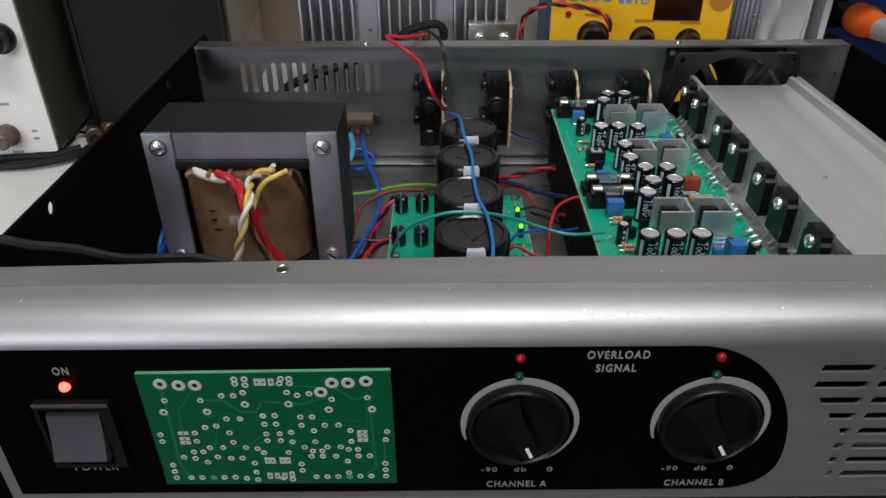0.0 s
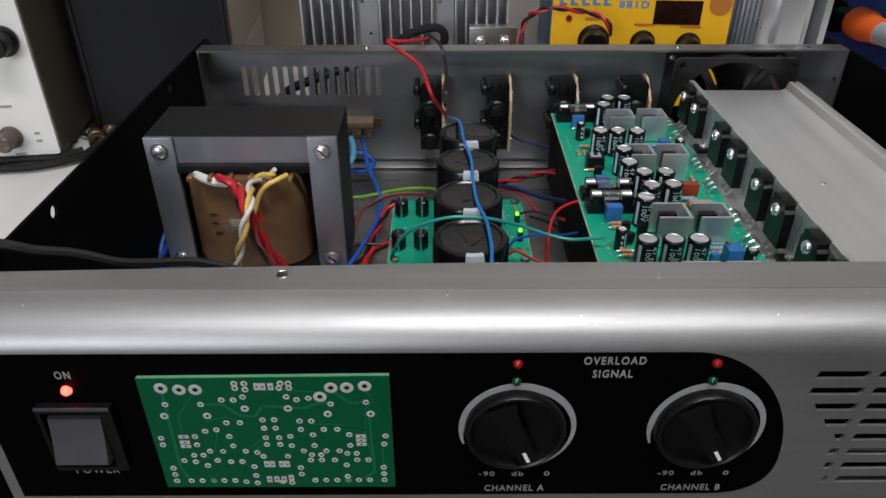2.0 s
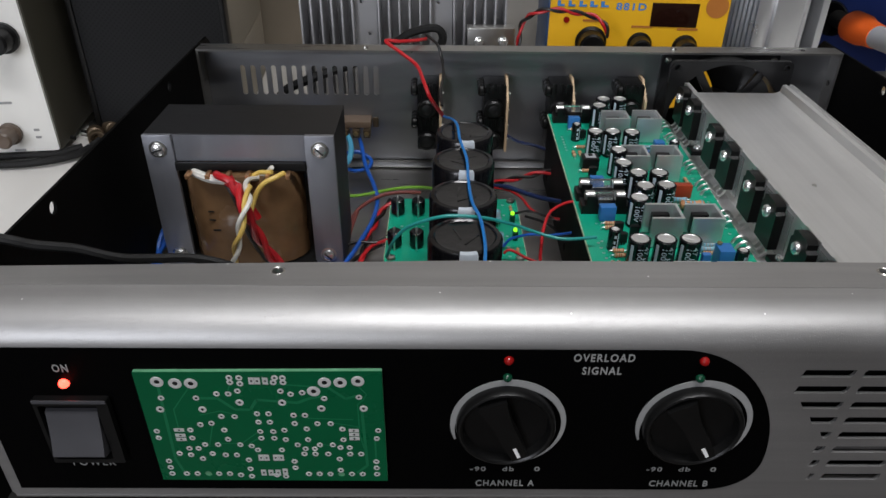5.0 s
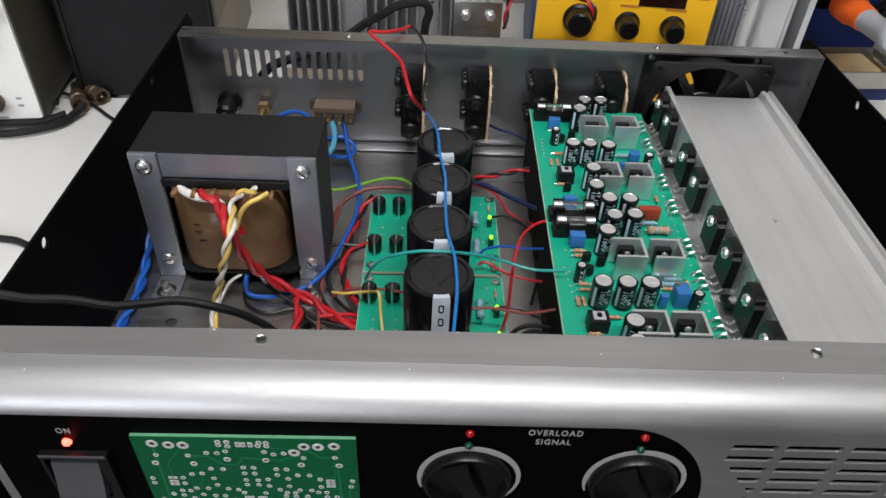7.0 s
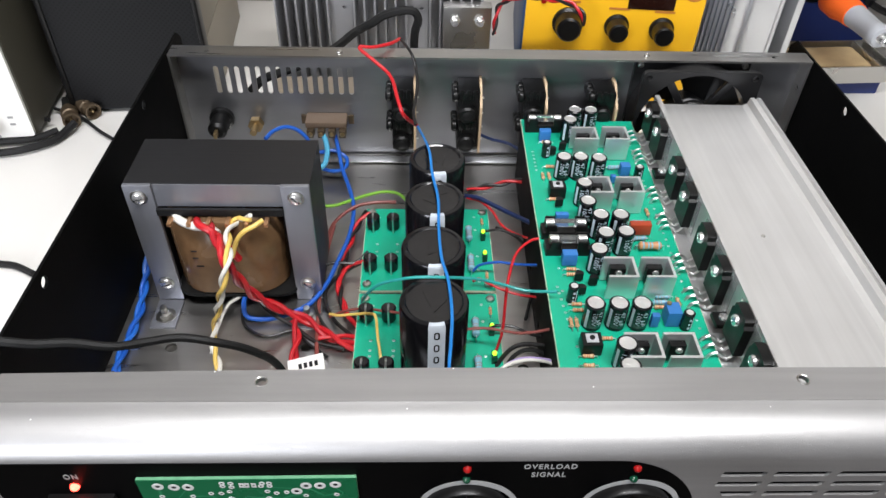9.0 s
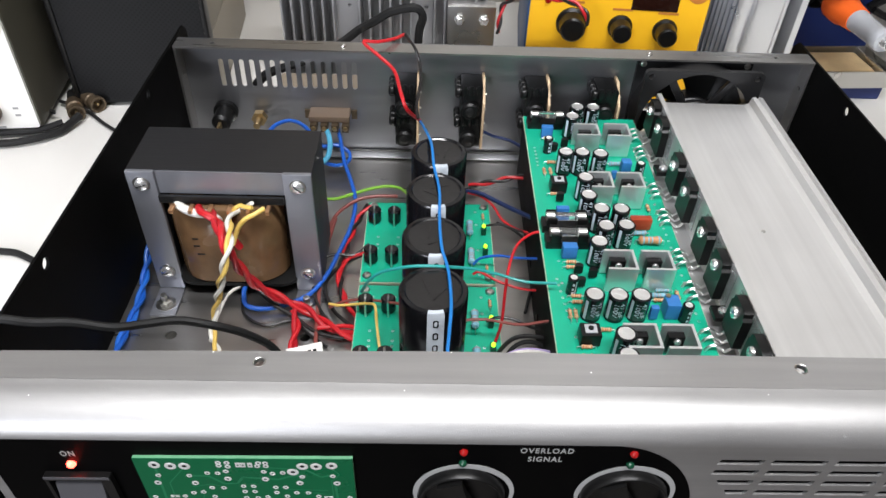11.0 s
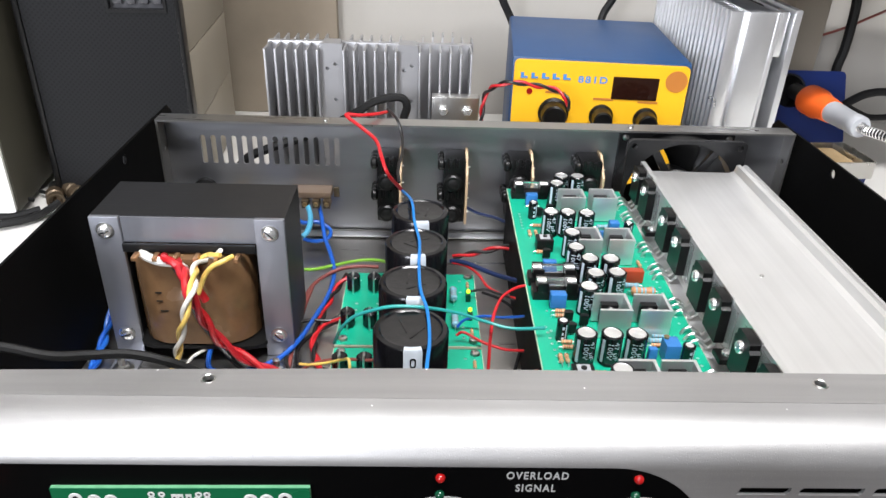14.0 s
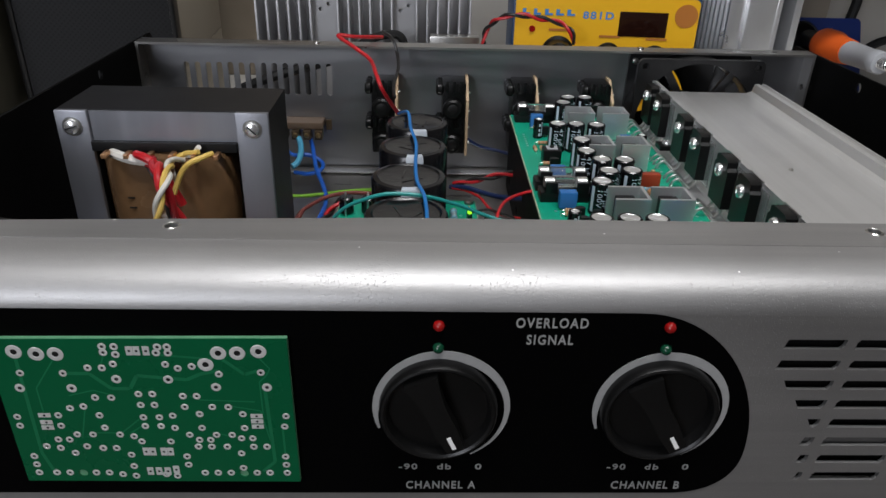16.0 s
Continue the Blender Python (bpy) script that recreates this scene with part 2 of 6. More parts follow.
RED_FILM = material("red_brown_epoxy", (0.34, 0.045, 0.015), 0.35, 0, 0.08, 100, 0.03)
BEIGE_RES = material("beige_resistor_body", (0.58, 0.40, 0.22), 0.5, 0, 0.15, 500, 0)
BLUE_RES = material("blue_resistor_body", (0.20, 0.42, 0.52), 0.45, 0, 0.1, 500, 0)
BAND_RED = material("red_band", (0.40, 0.10, 0.03), 0.5, 0, 0.05, 300, 0)
GLASS = clear("fuse_glass", (0.9, 0.92, 0.92), 0.03, 0.95)
MICA = clear("clear_insulator", (0.85, 0.88, 0.88), 0.12, 0.85)
LED_ON = glow("lit_red_led", (1.0, 0.045, 0.028), 12.0)
LED_RED = material("unlit_red_led", (0.26, 0.006, 0.006), 0.10, 0, 0.05, 100, 0)
LED_GREEN = material("unlit_green_led", (0.004, 0.045, 0.022), 0.12, 0, 0.05, 100, 0)
LED_LIME = glow("lit_green_led", (0.35, 1.0, 0.03), 1.6)
COPPER = material("copper_tag", (0.58, 0.32, 0.16), 0.35, 0.9, 0.1, 200, 0)
DULL_BRASS = material("dull_brown_brass", (0.13, 0.095, 0.06), 0.40, 0.6, 0.2, 200, 0)
# black that stands in for the shaded interior behind the vents
SLOT_SHADE = material("slot_shade_black", (0.004, 0.004, 0.004), 0.9, 0, 0.2, 300, 0.4, 900, 0.1)
DUSTY = material("dusty_grey_metal", (0.10, 0.095, 0.09), 0.7, 0.2, 0.3, 120, 0.2, 500)
BRASS = material("brass_terminal", (0.45, 0.33, 0.17), 0.35, 0.9, 0.1, 200, 0)
YELLOW = material("yellow_enamel_front", (0.85, 0.46, 0.012), 0.42, 0, 0.05, 12, 0.04, 400)
BLUE_ENAMEL = material("blue_enamel_case", (0.016, 0.062, 0.17), 0.45, 0, 0.1, 12, 0.1, 700)
NAVY = material("navy_enamel", (0.008, 0.026, 0.15), 0.42, 0, 0.1, 12, 0.08, 600)
DISPLAY = material("dark_display_window", (0.018, 0.006, 0.004), 0.12, 0, 0.1, 10, 0)
BADGE = material("orange_brown_badge", (0.48, 0.17, 0.03), 0.45, 0, 0.1, 60, 0)
PRINT_BLUE = material("blue_print", (0.05, 0.22, 0.55), 0.5, 0, 0.05, 100, 0)
ORANGE = material("orange_rubber", (0.85, 0.13, 0.015), 0.5, 0, 0.08, 40, 0.08)
GREY_SLEEVE = material("grey_plastic", (0.42, 0.43, 0.45), 0.5, 0, 0.06, 40, 0.05)
SPONGE = material("yellow_sponge", (0.46, 0.33, 0.17), 0.9, 0, 0.2, 60, 0.6, 500)
CREAM = material("cream_enamel", (0.32, 0.285, 0.225), 0.5, 0, 0.08, 8, 0.06, 300)
OLIVE = material("olive_grey_case", (0.07, 0.065, 0.047), 0.5, 0, 0.1, 8, 0.08, 300)
OFF_WHITE = material("off_white_front", (0.78, 0.77, 0.73), 0.5, 0, 0.05, 8, 0.04, 300)
TAUPE = material("taupe_board", (0.30, 0.26, 0.21), 0.7, 0, 0.1, 10, 0.1, 200)
KNOB_BROWN = material("brown_knob", (0.10, 0.07, 0.05), 0.4, 0, 0.1, 60, 0.05)
MESH_BLACK = perforated("perforated_black_steel", (0.0055, 0.0057, 0.0065), (0.0008, 0.001, 0.001), 0.0028)
BROWN_MATT = material("brown_matt", (0.30, 0.25, 0.19), 0.75, 0, 0.15, 25, 0.15, 500)
CHIPBOARD = material("grey_chipboard", (0.24, 0.24, 0.25), 0.8, 0, 0.25, 250, 0.3, 500)
RUBBER = material("black_rubber_cable", (0.008, 0.008, 0.008), 0.62, 0, 0.1, 60, 0.05, 400, 0.3)
WIRE_RED = material("red_pvc", (0.50, 0.012, 0.018), 0.38, 0, 0.06, 100, 0)
WIRE_RED2 = material("dark_red_pvc", (0.42, 0.012, 0.02), 0.38, 0, 0.06, 100, 0)
WIRE_BLACK = material("black_pvc", (0.012, 0.011, 0.011), 0.38, 0, 0.06, 100, 0)
WIRE_SIGNAL = material("bright_blue_pvc", (0.014, 0.19, 0.55), 0.35, 0, 0.06, 100, 0)
WIRE_BLUE = material("blue_pvc", (0.012, 0.10, 0.48), 0.38, 0, 0.06, 100, 0)
WIRE_BLUE2 = material("mid_blue_pvc", (0.02, 0.14, 0.58), 0.38, 0, 0.06, 100, 0)
WIRE_NAVY = material("navy_pvc", (0.012, 0.025, 0.09), 0.38, 0, 0.06, 100, 0)
WIRE_CYAN = material("light_blue_pvc", (0.08, 0.36, 0.55), 0.4, 0, 0.06, 100, 0)
WIRE_TEAL = material("turquoise_pvc", (0.02, 0.30, 0.28), 0.38, 0, 0.06, 100, 0)
WIRE_BROWN = material("brown_red_pvc", (0.22, 0.055, 0.045), 0.4, 0, 0.06, 100, 0)
WIRE_YELLOW = material("yellow_pvc", (0.72, 0.50, 0.12), 0.4, 0, 0.06, 100, 0)
WIRE_WHITE = material("white_pvc", (0.72, 0.70, 0.64), 0.4, 0, 0.06, 100, 0)
WIRE_LIME = material("lime_pvc", (0.22, 0.48, 0.05), 0.4, 0, 0.06, 100, 0)
WIRE_LILAC = material("lilac_pvc", (0.42, 0.32, 0.60), 0.4, 0, 0.06, 100, 0)
LAMP_WHITE = glow("lamp_tube", (1.0, 0.98, 0.95), 6.0)

# ---- building helpers ----
BASE = {}


def thing(name, label, category, at=(0, 0, 0), group="", turn=0.0):
    ob = new(name)
    ob.empty_display_size = 0.01
    m = pose(*at, 0, 0, turn)
    ob.matrix_basis = m
    BASE[ob] = m
    return tagged(ob, label, category, group)


def part(name, bm, mat, parent=None, label="", local=False, smooth=True):
    """One mesh object from bm, under parent. The mesh is given in world places, or in the parent's own when local."""
    me = bpy.data.meshes.new(name)
    bmesh.ops.recalc_face_normals(bm, faces=bm.faces)
    for f in bm.faces:
        f.smooth = smooth
    if smooth:
        for e in bm.edges:
            if len(e.link_faces) == 2 and e.calc_face_angle(0) > 0.6:
                e.smooth = False
    bm.to_mesh(me)
    bm.free()
    me.materials.append(mat)
    ob = new(name, me)
    if parent is not None:
        ob.parent = parent
        if not local:
            me.transform(BASE[parent].inverted())
        BASE[ob] = BASE[parent]
    else:
        BASE[ob] = Matrix()
    if label:
        ob["label"] = label
    return ob


def solo(name, bm, mat, label, category, group="", kind="", smooth=True):
    return tagged(part(name, bm, mat, smooth=smooth), label, category, group, kind)


def B():
    return bmesh.new()


def box(bm, x0, x1, y0, y1, z0, z1, bevel=0.0, m=None):
    c = bmesh.ops.create_cube(bm, size=1)["verts"]
    bmesh.ops.transform(bm, verts=c, matrix=Matrix.Translation(((x0 + x1) / 2, (y0 + y1) / 2, (z0 + z1) / 2)) @ Matrix.Diagonal((x1 - x0, y1 - y0, z1 - z0, 1)))
    if bevel:
        es = list({e for v in c for e in v.link_edges})
        r = bmesh.ops.bevel(bm, geom=es, offset=bevel, segments=2, profile=0.6, affect="EDGES")
        c = list({v for f in r["faces"] for v in f.verts} | {v for v in c if v.is_valid})
    if m is not None:
        bmesh.ops.transform(bm, verts=[v for v in c if v.is_valid], matrix=m)
    return bm


AXES = {"z": Matrix(), "y": pose(0, 0, 0, -90, 0, 0), "-y": pose(0, 0, 0, 90, 0, 0), "x": pose(0, 0, 0, 0, 90, 0), "-x": pose(0, 0, 0, 0, -90, 0)}


def lathe(bm, at, profile, axis="z", seg=24, m=None):
    """A turned solid: profile of (radius, height) along axis from at. Closed where the radius is 0."""
    t = Matrix.Translation(at) @ AXES[axis]
    if m is not None:
        t = m @ t
    rings = []
    for r, h in profile:
        if r <= 1e-7:
            rings.append([bm.verts.new(t @ Vector((0, 0, h)))])
        else:
            rings.append([bm.verts.new(t @ Vector((r * math.cos(2 * math.pi * k / seg), r * math.sin(2 * math.pi * k / seg), h))) for k in range(seg)])
    for a, b in zip(rings, rings[1:]):
        for k in range(seg):
            j = (k + 1) % seg
            if len(a) == 1 and len(b) == 1:
                continue
            if len(a) == 1:
                bm.faces.new((a[0], b[j], b[k]))
            elif len(b) == 1:
                bm.faces.new((a[k], a[j], b[0]))
            else:
                bm.faces.new((a[k], a[j], b[j], b[k]))
    return bm


def rod(bm, at, r, h, axis="z", seg=16, bevel=0.0, m=None):
    b = bevel or r * 0.08
    return lathe(bm, at, [(0, 0), (r - b, 0), (r, b), (r, h - b), (r - b, h), (0, h)], axis, seg, m)


def smooth_line(pts, steps=6):
    p = [Vector(q) for q in pts]
    p = [2 * p[0] - p[1]] + p + [2 * p[-1] - p[-2]]
    out = []
    for i in range(1, len(p) - 2):
        for s in range(steps):
            t = s / steps
            a, b, c, d = p[i - 1], p[i], p[i + 1], p[i + 2]
            out.append(0.5 * (2 * b + (c - a) * t + (2 * a - 5 * b + 4 * c - d) * t * t + (3 * b - a - 3 * c + d) * t ** 3))
    out.append(p[-2])
    return out


def tube(bm, line, r, seg=8):
    """A round bar swept along a line of points, with closed ends."""
    rings, side = [], None
    for i, q in enumerate(line):
        d = (line[min(i + 1, len(line) - 1)] - line[max(i - 1, 0)])
        d = d.normalized() if d.length > 1e-9 else Vector((0, 0, 1))
        if side is None:
            side = d.orthogonal().normalized()
        side = (side - d * side.dot(d)).normalized()
        up = d.cross(side)
        rings.append([bm.verts.new(q + r * (math.cos(2 * math.pi * k / seg) * side + math.sin(2 * math.pi * k / seg) * up)) for k in range(seg)])
    for a, b in zip(rings, rings[1:]):
        for k in range(seg):
            j = (k + 1) % seg
            bm.faces.new((a[k], a[j], b[j], b[k]))
    bm.faces.new(rings[0][::-1])
    bm.faces.new(rings[-1])
    return bm


def wire(name, label, mat, r, pts):
    return solo(name, tube(B(), smooth_line(pts), r), mat, label, "wire")


def pair(name, label, mats, r, pts):
    """Two wires twisted round one another."""
    line = smooth_line(pts, 10)
    lengths, total = [0.0], 0.0
    for a, b in zip(line, line[1:]):
        total += (b - a).length
        lengths.append(total)
    ob = thing(name, label, "wire", tuple(line[0]))
    for k, mat in enumerate(mats):
        out, side = [], None
        for i, q in enumerate(line):
            d = (line[min(i + 1, len(line) - 1)] - line[max(i - 1, 0)]).normalized()
            side = d.orthogonal().normalized() if side is None else (side - d * side.dot(d)).normalized()
            a = lengths[i] / (r * 22) * 2 * math.pi + math.pi * k
            out.append(q + r * 0.98 * (math.cos(a) * side + math.sin(a) * d.cross(side)))
        part("strand", tube(B(), out, r), mat, ob)
    return ob


def plate(outline, holes, thick, m):
    """A sheet with holes: outline and holes as (u, v) rings, made thick along w, then laid by m."""
    bm = B()
    edges = []
    for ring in [outline, *holes]:
        vs = [bm.verts.new((u, v, 0)) for u, v in ring]
        edges += [bm.edges.new((vs[i], vs[(i + 1) % len(vs)])) for i in range(len(vs))]
    r = bmesh.ops.triangle_fill(bm, use_beauty=True, use_dissolve=False, edges=edges)
    faces = [f for f in r["geom"] if isinstance(f, bmesh.types.BMFace)]
    ext = bmesh.ops.extrude_face_region(bm, geom=faces)
    bmesh.ops.translate(bm, verts=[v for v in ext["geom"] if isinstance(v, bmesh.types.BMVert)], vec=(0, 0, thick))
    bmesh.ops.transform(bm, verts=bm.verts, matrix=m)
    return bm


def ring(u, v, r, n=20):
    return [(u + r * math.cos(2 * math.pi * k / n), v + r * math.sin(2 * math.pi * k / n)) for k in range(n)]


def rect(u0, u1, v0, v1, r=0.0, n=4):
    if not r:
        return [(u0, v0), (u1, v0), (u1, v1), (u0, v1)]
    out = []
    for cu, cv, a in ((u1 - r, v0 + r, -90), (u1 - r, v1 - r, 0), (u0 + r, v1 - r, 90), (u0 + r, v0 + r, 180)):
        out += [(cu + r * math.cos(radians(a + 90 * k / n)), cv + r * math.sin(radians(a + 90 * k / n))) for k in range(n + 1)]
    return out


# (u, v, w) -> world (x, z) sheets that face the front (-y), and (y, z) sheets that face x
FRONT = Matrix(((1, 0, 0, 0), (0, 0, -1, 0), (0, 1, 0, 0), (0, 0, 0, 1)))
SIDE = Matrix(((0, 0, 1, 0), (1, 0, 0, 0), (0, 1, 0, 0), (0, 0, 0, 1)))


def front_at(y):
    return Matrix.Translation((0, y, 0)) @ FRONT


def side_at(x):
    return Matrix.Translation((x, 0, 0)) @ SIDE


def lettering(text, size, width, mat, parent, m, shear=0.15, bold=0.0):
    """Printed letters, scaled to a given width, raised by a hair."""
    data = bpy.data.curves.new("lettering", "FONT")
    data.body, data.size, data.shear, data.offset, data.extrude = text, size, shear, bold, 0.00004
    data.space_character = 1.22
    data.align_x, data.align_y, data.resolution_u = "CENTER", "CENTER", 3
    ob = new("lettering", data)
    me = bpy.data.meshes.new_from_object(ob.evaluated_get(bpy.context.evaluated_depsgraph_get()))
    bpy.data.objects.remove(ob)
    xs = [v.co.x for v in me.vertices]
    k = width / (max(xs) - min(xs))
    me.transform(BASE[parent].inverted() @ m @ Matrix.Diagonal((k, 1, 1, 1)))
    me.materials.clear()
    me.materials.append(mat)
    out = new("lettering", me)
    out.parent = parent
    BASE[out] = BASE[parent]
    return out


def flat_text(text, size, width):
    """Outline of printed words as flat points and faces, to be laid on a curved side."""
    data = bpy.data.curves.new("lettering", "FONT")
    data.body, data.size, data.resolution_u, data.space_line = text, size, 2, 0.85
    data.align_x, data.align_y = "CENTER", "CENTER"
    ob = new("lettering", data)
    me = bpy.data.meshes.new_from_object(ob.evaluated_get(bpy.context.evaluated_depsgraph_get()))
    bpy.data.objects.remove(ob)
    xs = [v.co.x for v in me.vertices]
    k = width / (max(xs) - min(xs))
    out = [(v.co.x * k, v.co.y) for v in me.vertices], [tuple(p.vertices) for p in me.polygons]
    bpy.data.meshes.remove(me)
    return out


def screw_head(bm, at, r, axis, m=None):
    """A domed cross-head screw."""
    lathe(bm, at, [(0, 0), (r, 0), (r, r * 0.25), (r * 0.85, r * 0.55), (r * 0.4, r * 0.72), (r * 0.22, r * 0.72), (r * 0.12, r * 0.4), (0, r * 0.38)], axis, 16, m)
    return bm

# ---- the room ----
solo("floor", box(B(), -1.8, 1.8, -1.9, 1.1, -0.80, -0.75), FLOOR, "dark brown vinyl floor of the workshop", "floor", kind="structure")
solo("ceiling", box(B(), -1.8, 1.8, -1.9, 1.1, 1.60, 1.66), CEILING, "plain white painted ceiling", "ceiling", kind="structure")
solo("wall_north", box(B(), -1.8, 1.8, 0.90, 1.0, -0.75, 1.60), WALL, "cream painted wall behind the bench", "wall", kind="structure")
# rear and side walls are out of view, darkened to limit bounce
solo("wall_south", plate(rect(-1.8, 1.8, -0.75, 1.60), [rect(-1.50, -0.70, 0.30, 1.30)], 0.1, front_at(-1.8)), WALL_LOW_BOUNCE, "unseen wall with a window opening, darkened to cut bounce light", "wall", kind="structure")
solo("wall_east", box(B(), 1.7, 1.8, -1.8, 0.90, -0.75, 1.60), WALL_LOW_BOUNCE, "unseen wall, darkened to cut bounce light", "wall", kind="structure")
solo("wall_west", box(B(), -1.8, -1.7, -1.8, 0.90, -0.75, 1.60), WALL_LOW_BOUNCE, "unseen wall beside, darkened to cut bounce light", "wall", kind="structure")
win = thing("window_1", "white framed window in the wall behind the viewer", "window", (-1.10, -1.85, 0.30))
win["kind"] = "structure"
part("window_frame", plate(rect(-1.50, -0.70, 0.30, 1.30), [rect(-1.47, -1.115, 0.33, 1.27), rect(-1.085, -0.73, 0.33, 1.27)], 0.05, front_at(-1.82)), OFF_WHITE, win)
bench = thing("workbench", "white laminate workbench top on plain legs", "table", (0, 0.55, 0))
part("tabletop", box(B(), -1.3, 1.3, 0.278, 0.898, -0.03, 0, 0.003), BENCH, bench)
for bx in (-1.22, 1.18):
    for by in (0.30, 0.84):
        part("leg", box(B(), bx, bx + 0.05, by, by + 0.05, -0.75, -0.03, 0.003), OFF_WHITE, bench)
lamp = thing("ceiling_lamp", "white fluorescent batten lamp under the ceiling", "lamp", (0.08, -0.09, 1.6))
part("batten", box(B(), -0.52, 0.68, -0.15, -0.03, 1.50, 1.60, 0.01), OFF_WHITE, lamp)
for dy in (-0.12, -0.06):
    part("tube", rod(B(), (-0.49, dy, 1.475), 0.013, 1.14, "x"), LAMP_WHITE, lamp)

# ---- amplifier case ----
case = thing("amplifier_case", "open silver-fronted amplifier case with black sides on the bench", "amplifier", (0, 0.42, 0))
tray_holes = [ring(x, y, 0.0032, 14) for x, y in ((-0.186, 0.385), (-0.112, 0.385), (-0.14, 0.34), (0.008, 0.37), (-0.19, 0.50))]
part("bottom_tray", plate(rect(-0.2168, 0.2168, 0.268, 0.5705), tray_holes, 0.0015, Matrix.Translation((0, 0, 0.012))), STEEL, case, "grey sheet steel floor")
part("tray_lip", box(B(), -0.2166, 0.2166, 0.5695, 0.5708, 0.0137, 0.0160), STEEL, case)
# paler metal than the tray puts the light on this edge into colour
part("tray_flange", box(B(), -0.2160, 0.2160, 0.5612, 0.5690, 0.0148, 0.0156, 0.0002), ALU_CHAN, case, "folded rear edge of the tray, paler for the light it catches")
for sx, hx in ((-0.2185, (0.357, 0.510)), (0.2170, (0.357, 0.511))):
    front = 0.2668 if sx < 0 else 0.285
    side = [(front, 0.012), (0.600, 0.012), (0.600, 0.0935), (0.594, 0.0990), (0.290, 0.0990), (front, 0.088)]
    part("side_panel", plate(side, [ring(y, 0.0920, 0.0030, 16) for y in hx], 0.0015, side_at(sx)), BLACK_SHEET, case, "black painted side sheet")
slots = [rect(-0.1905 + 0.00703 * k, -0.1905 + 0.00703 * k + 0.0036, 0.0650, 0.0858, 0.0017) for k in range(14)]
jack_x = (-0.0620, -0.0170, 0.0270, 0.0745)
jack_holes = [ring(x, z, 0.0052, 16) for x in jack_x for z in (0.0413, 0.0645)]
fan_hole = [ring(0.1375, 0.0583, 0.0375, 40)]
part("back_panel", plate(rect(-0.2145, 0.2145, 0.0137, 0.1), slots + jack_holes + fan_hole, 0.0015, front_at(0.5735)), STEEL_DARK, case, "grey steel back with ventilation slots")
part("back_lip", plate(rect(-0.2145, 0.2145, 0.5595, 0.5720), [ring(x, 0.566, 0.0016, 10) for x in (-0.19, -0.103, 0.103, 0.19)], 0.0014, Matrix.Translation((0, 0, 0.0988))), STEEL, case)
for sx in (-0.2146, 0.2132):
    part("back_flange", plate(rect(0.5600, 0.5720, 0.0137, 0.0987), [ring(0.566, 0.078, 0.002, 10)], 0.0014, side_at(sx)), STEEL, case)
for x in (-0.103, 0.103):
    part("screw", screw_head(B(), (x, 0.566, 0.1002), 0.0021, "z"), ZINC, case)
for x in (-0.19, 0.19):
    for y in (0.31, 0.54):
        part("foot", rod(B(), (x, y, 0), 0.009, 0.0119), RUBBER, case)

# front fascia: flat face with slots, rolled top and drilled lip
vents = []
left_ends = (0.0653, 0.0648, 0.0673, 0.0723, 0.0778, 0.0788, 0.0793, 0.0803)
for k in range(8):
    z = 0.0827 - 0.0070 * k
    sl = 0.0016 if k in (2, 3, 4) else -0.0010
    vents.append([(left_ends[k] + sl, z - 0.0016), (0.0805, z - 0.0016), (0.0815, z - 0.0006), (0.0819, z + 0.0016), (left_ends[k], z + 0.0016)])
    for c in range(5):
        x0 = 0.0848 + 0.0245 * c
        vents.append([(x0 - 0.0003, z - 0.0016), (x0 + 0.0198, z - 0.0016), (x0 + 0.0208, z - 0.0006), (x0 + 0.0211, z + 0.0016), (x0 + 0.0008, z + 0.0016), (x0, z + 0.0006)])
face = plate(rect(-0.2080, 0.2210, 0.0235, 0.0920), vents, 0.0012, front_at(0.2662))
prof = [(0.2650, 0.0920)] + [(0.2830 - 0.0180 * math.cos(a), 0.0920 + 0.0118 * math.sin(a)) for a in [radians(5 * k) for k in range(1, 18)]] + [(0.2830, 0.1040)]
inner = [(y + 0.0011 * math.cos(radians(90 * k / 18)), z - 0.0012 * math.sin(radians(90 * k / 18))) for k, (y, z) in enumerate(prof)]
loop = prof + inner[::-1]
ends = []
for x in [-0.2080 + 0.4290 * k / 24 for k in range(25)]:
    ends.append([face.verts.new((x, y, z)) for y, z in loop])
for a, b in zip(ends, ends[1:]):
    for k in range(len(loop)):
        j = (k + 1) % len(loop)
        face.faces.new((a[k], a[j], b[j], b[k]))
face.faces.new(ends[0])
face.faces.new(ends[-1][::-1])
fascia = part("front_panel", face, SILVER, case, "silver enamelled front with a rolled top edge")
def lip_drop(x, y):
    """How far the folded lip sags at a place: most at the back edge of its left end."""
    return 0.0030 * min(1.2, max(0.0, (-0.045 - x) / 0.155)) * min(1.0, max(0.0, (y - 0.2835) / 0.0150))


lip = plate(rect(-0.2080, 0.2210, 0.2831, 0.2985, 0.001), [ring(-0.1083, 0.2925, 0.0019, 18), ring(0.0988, 0.2925, 0.0019, 18)], 0.0012, Matrix.Translation((0, 0, 0.1029)))
for cut in (-0.17, -0.13, -0.09, -0.045):
    bmesh.ops.bisect_plane(lip, geom=lip.verts[:] + lip.edges[:] + lip.faces[:], plane_co=(cut, 0, 0), plane_no=(1, 0, 0))
for v in lip.verts:
    v.co.z -= lip_drop(v.co.x, v.co.y)
part("front_lip", lip, SILVER, case)
for x in (-0.1083, 0.0988):
    part("hole_rim", lathe(B(), (x, 0.2925, 0.1036 - lip_drop(x, 0.2925)), [(0.0019, -0.0014), (0.0019, 0.0007), (0.0022, 0.0009), (0.0026, 0.0005)], "z", 24), ZINC, case)
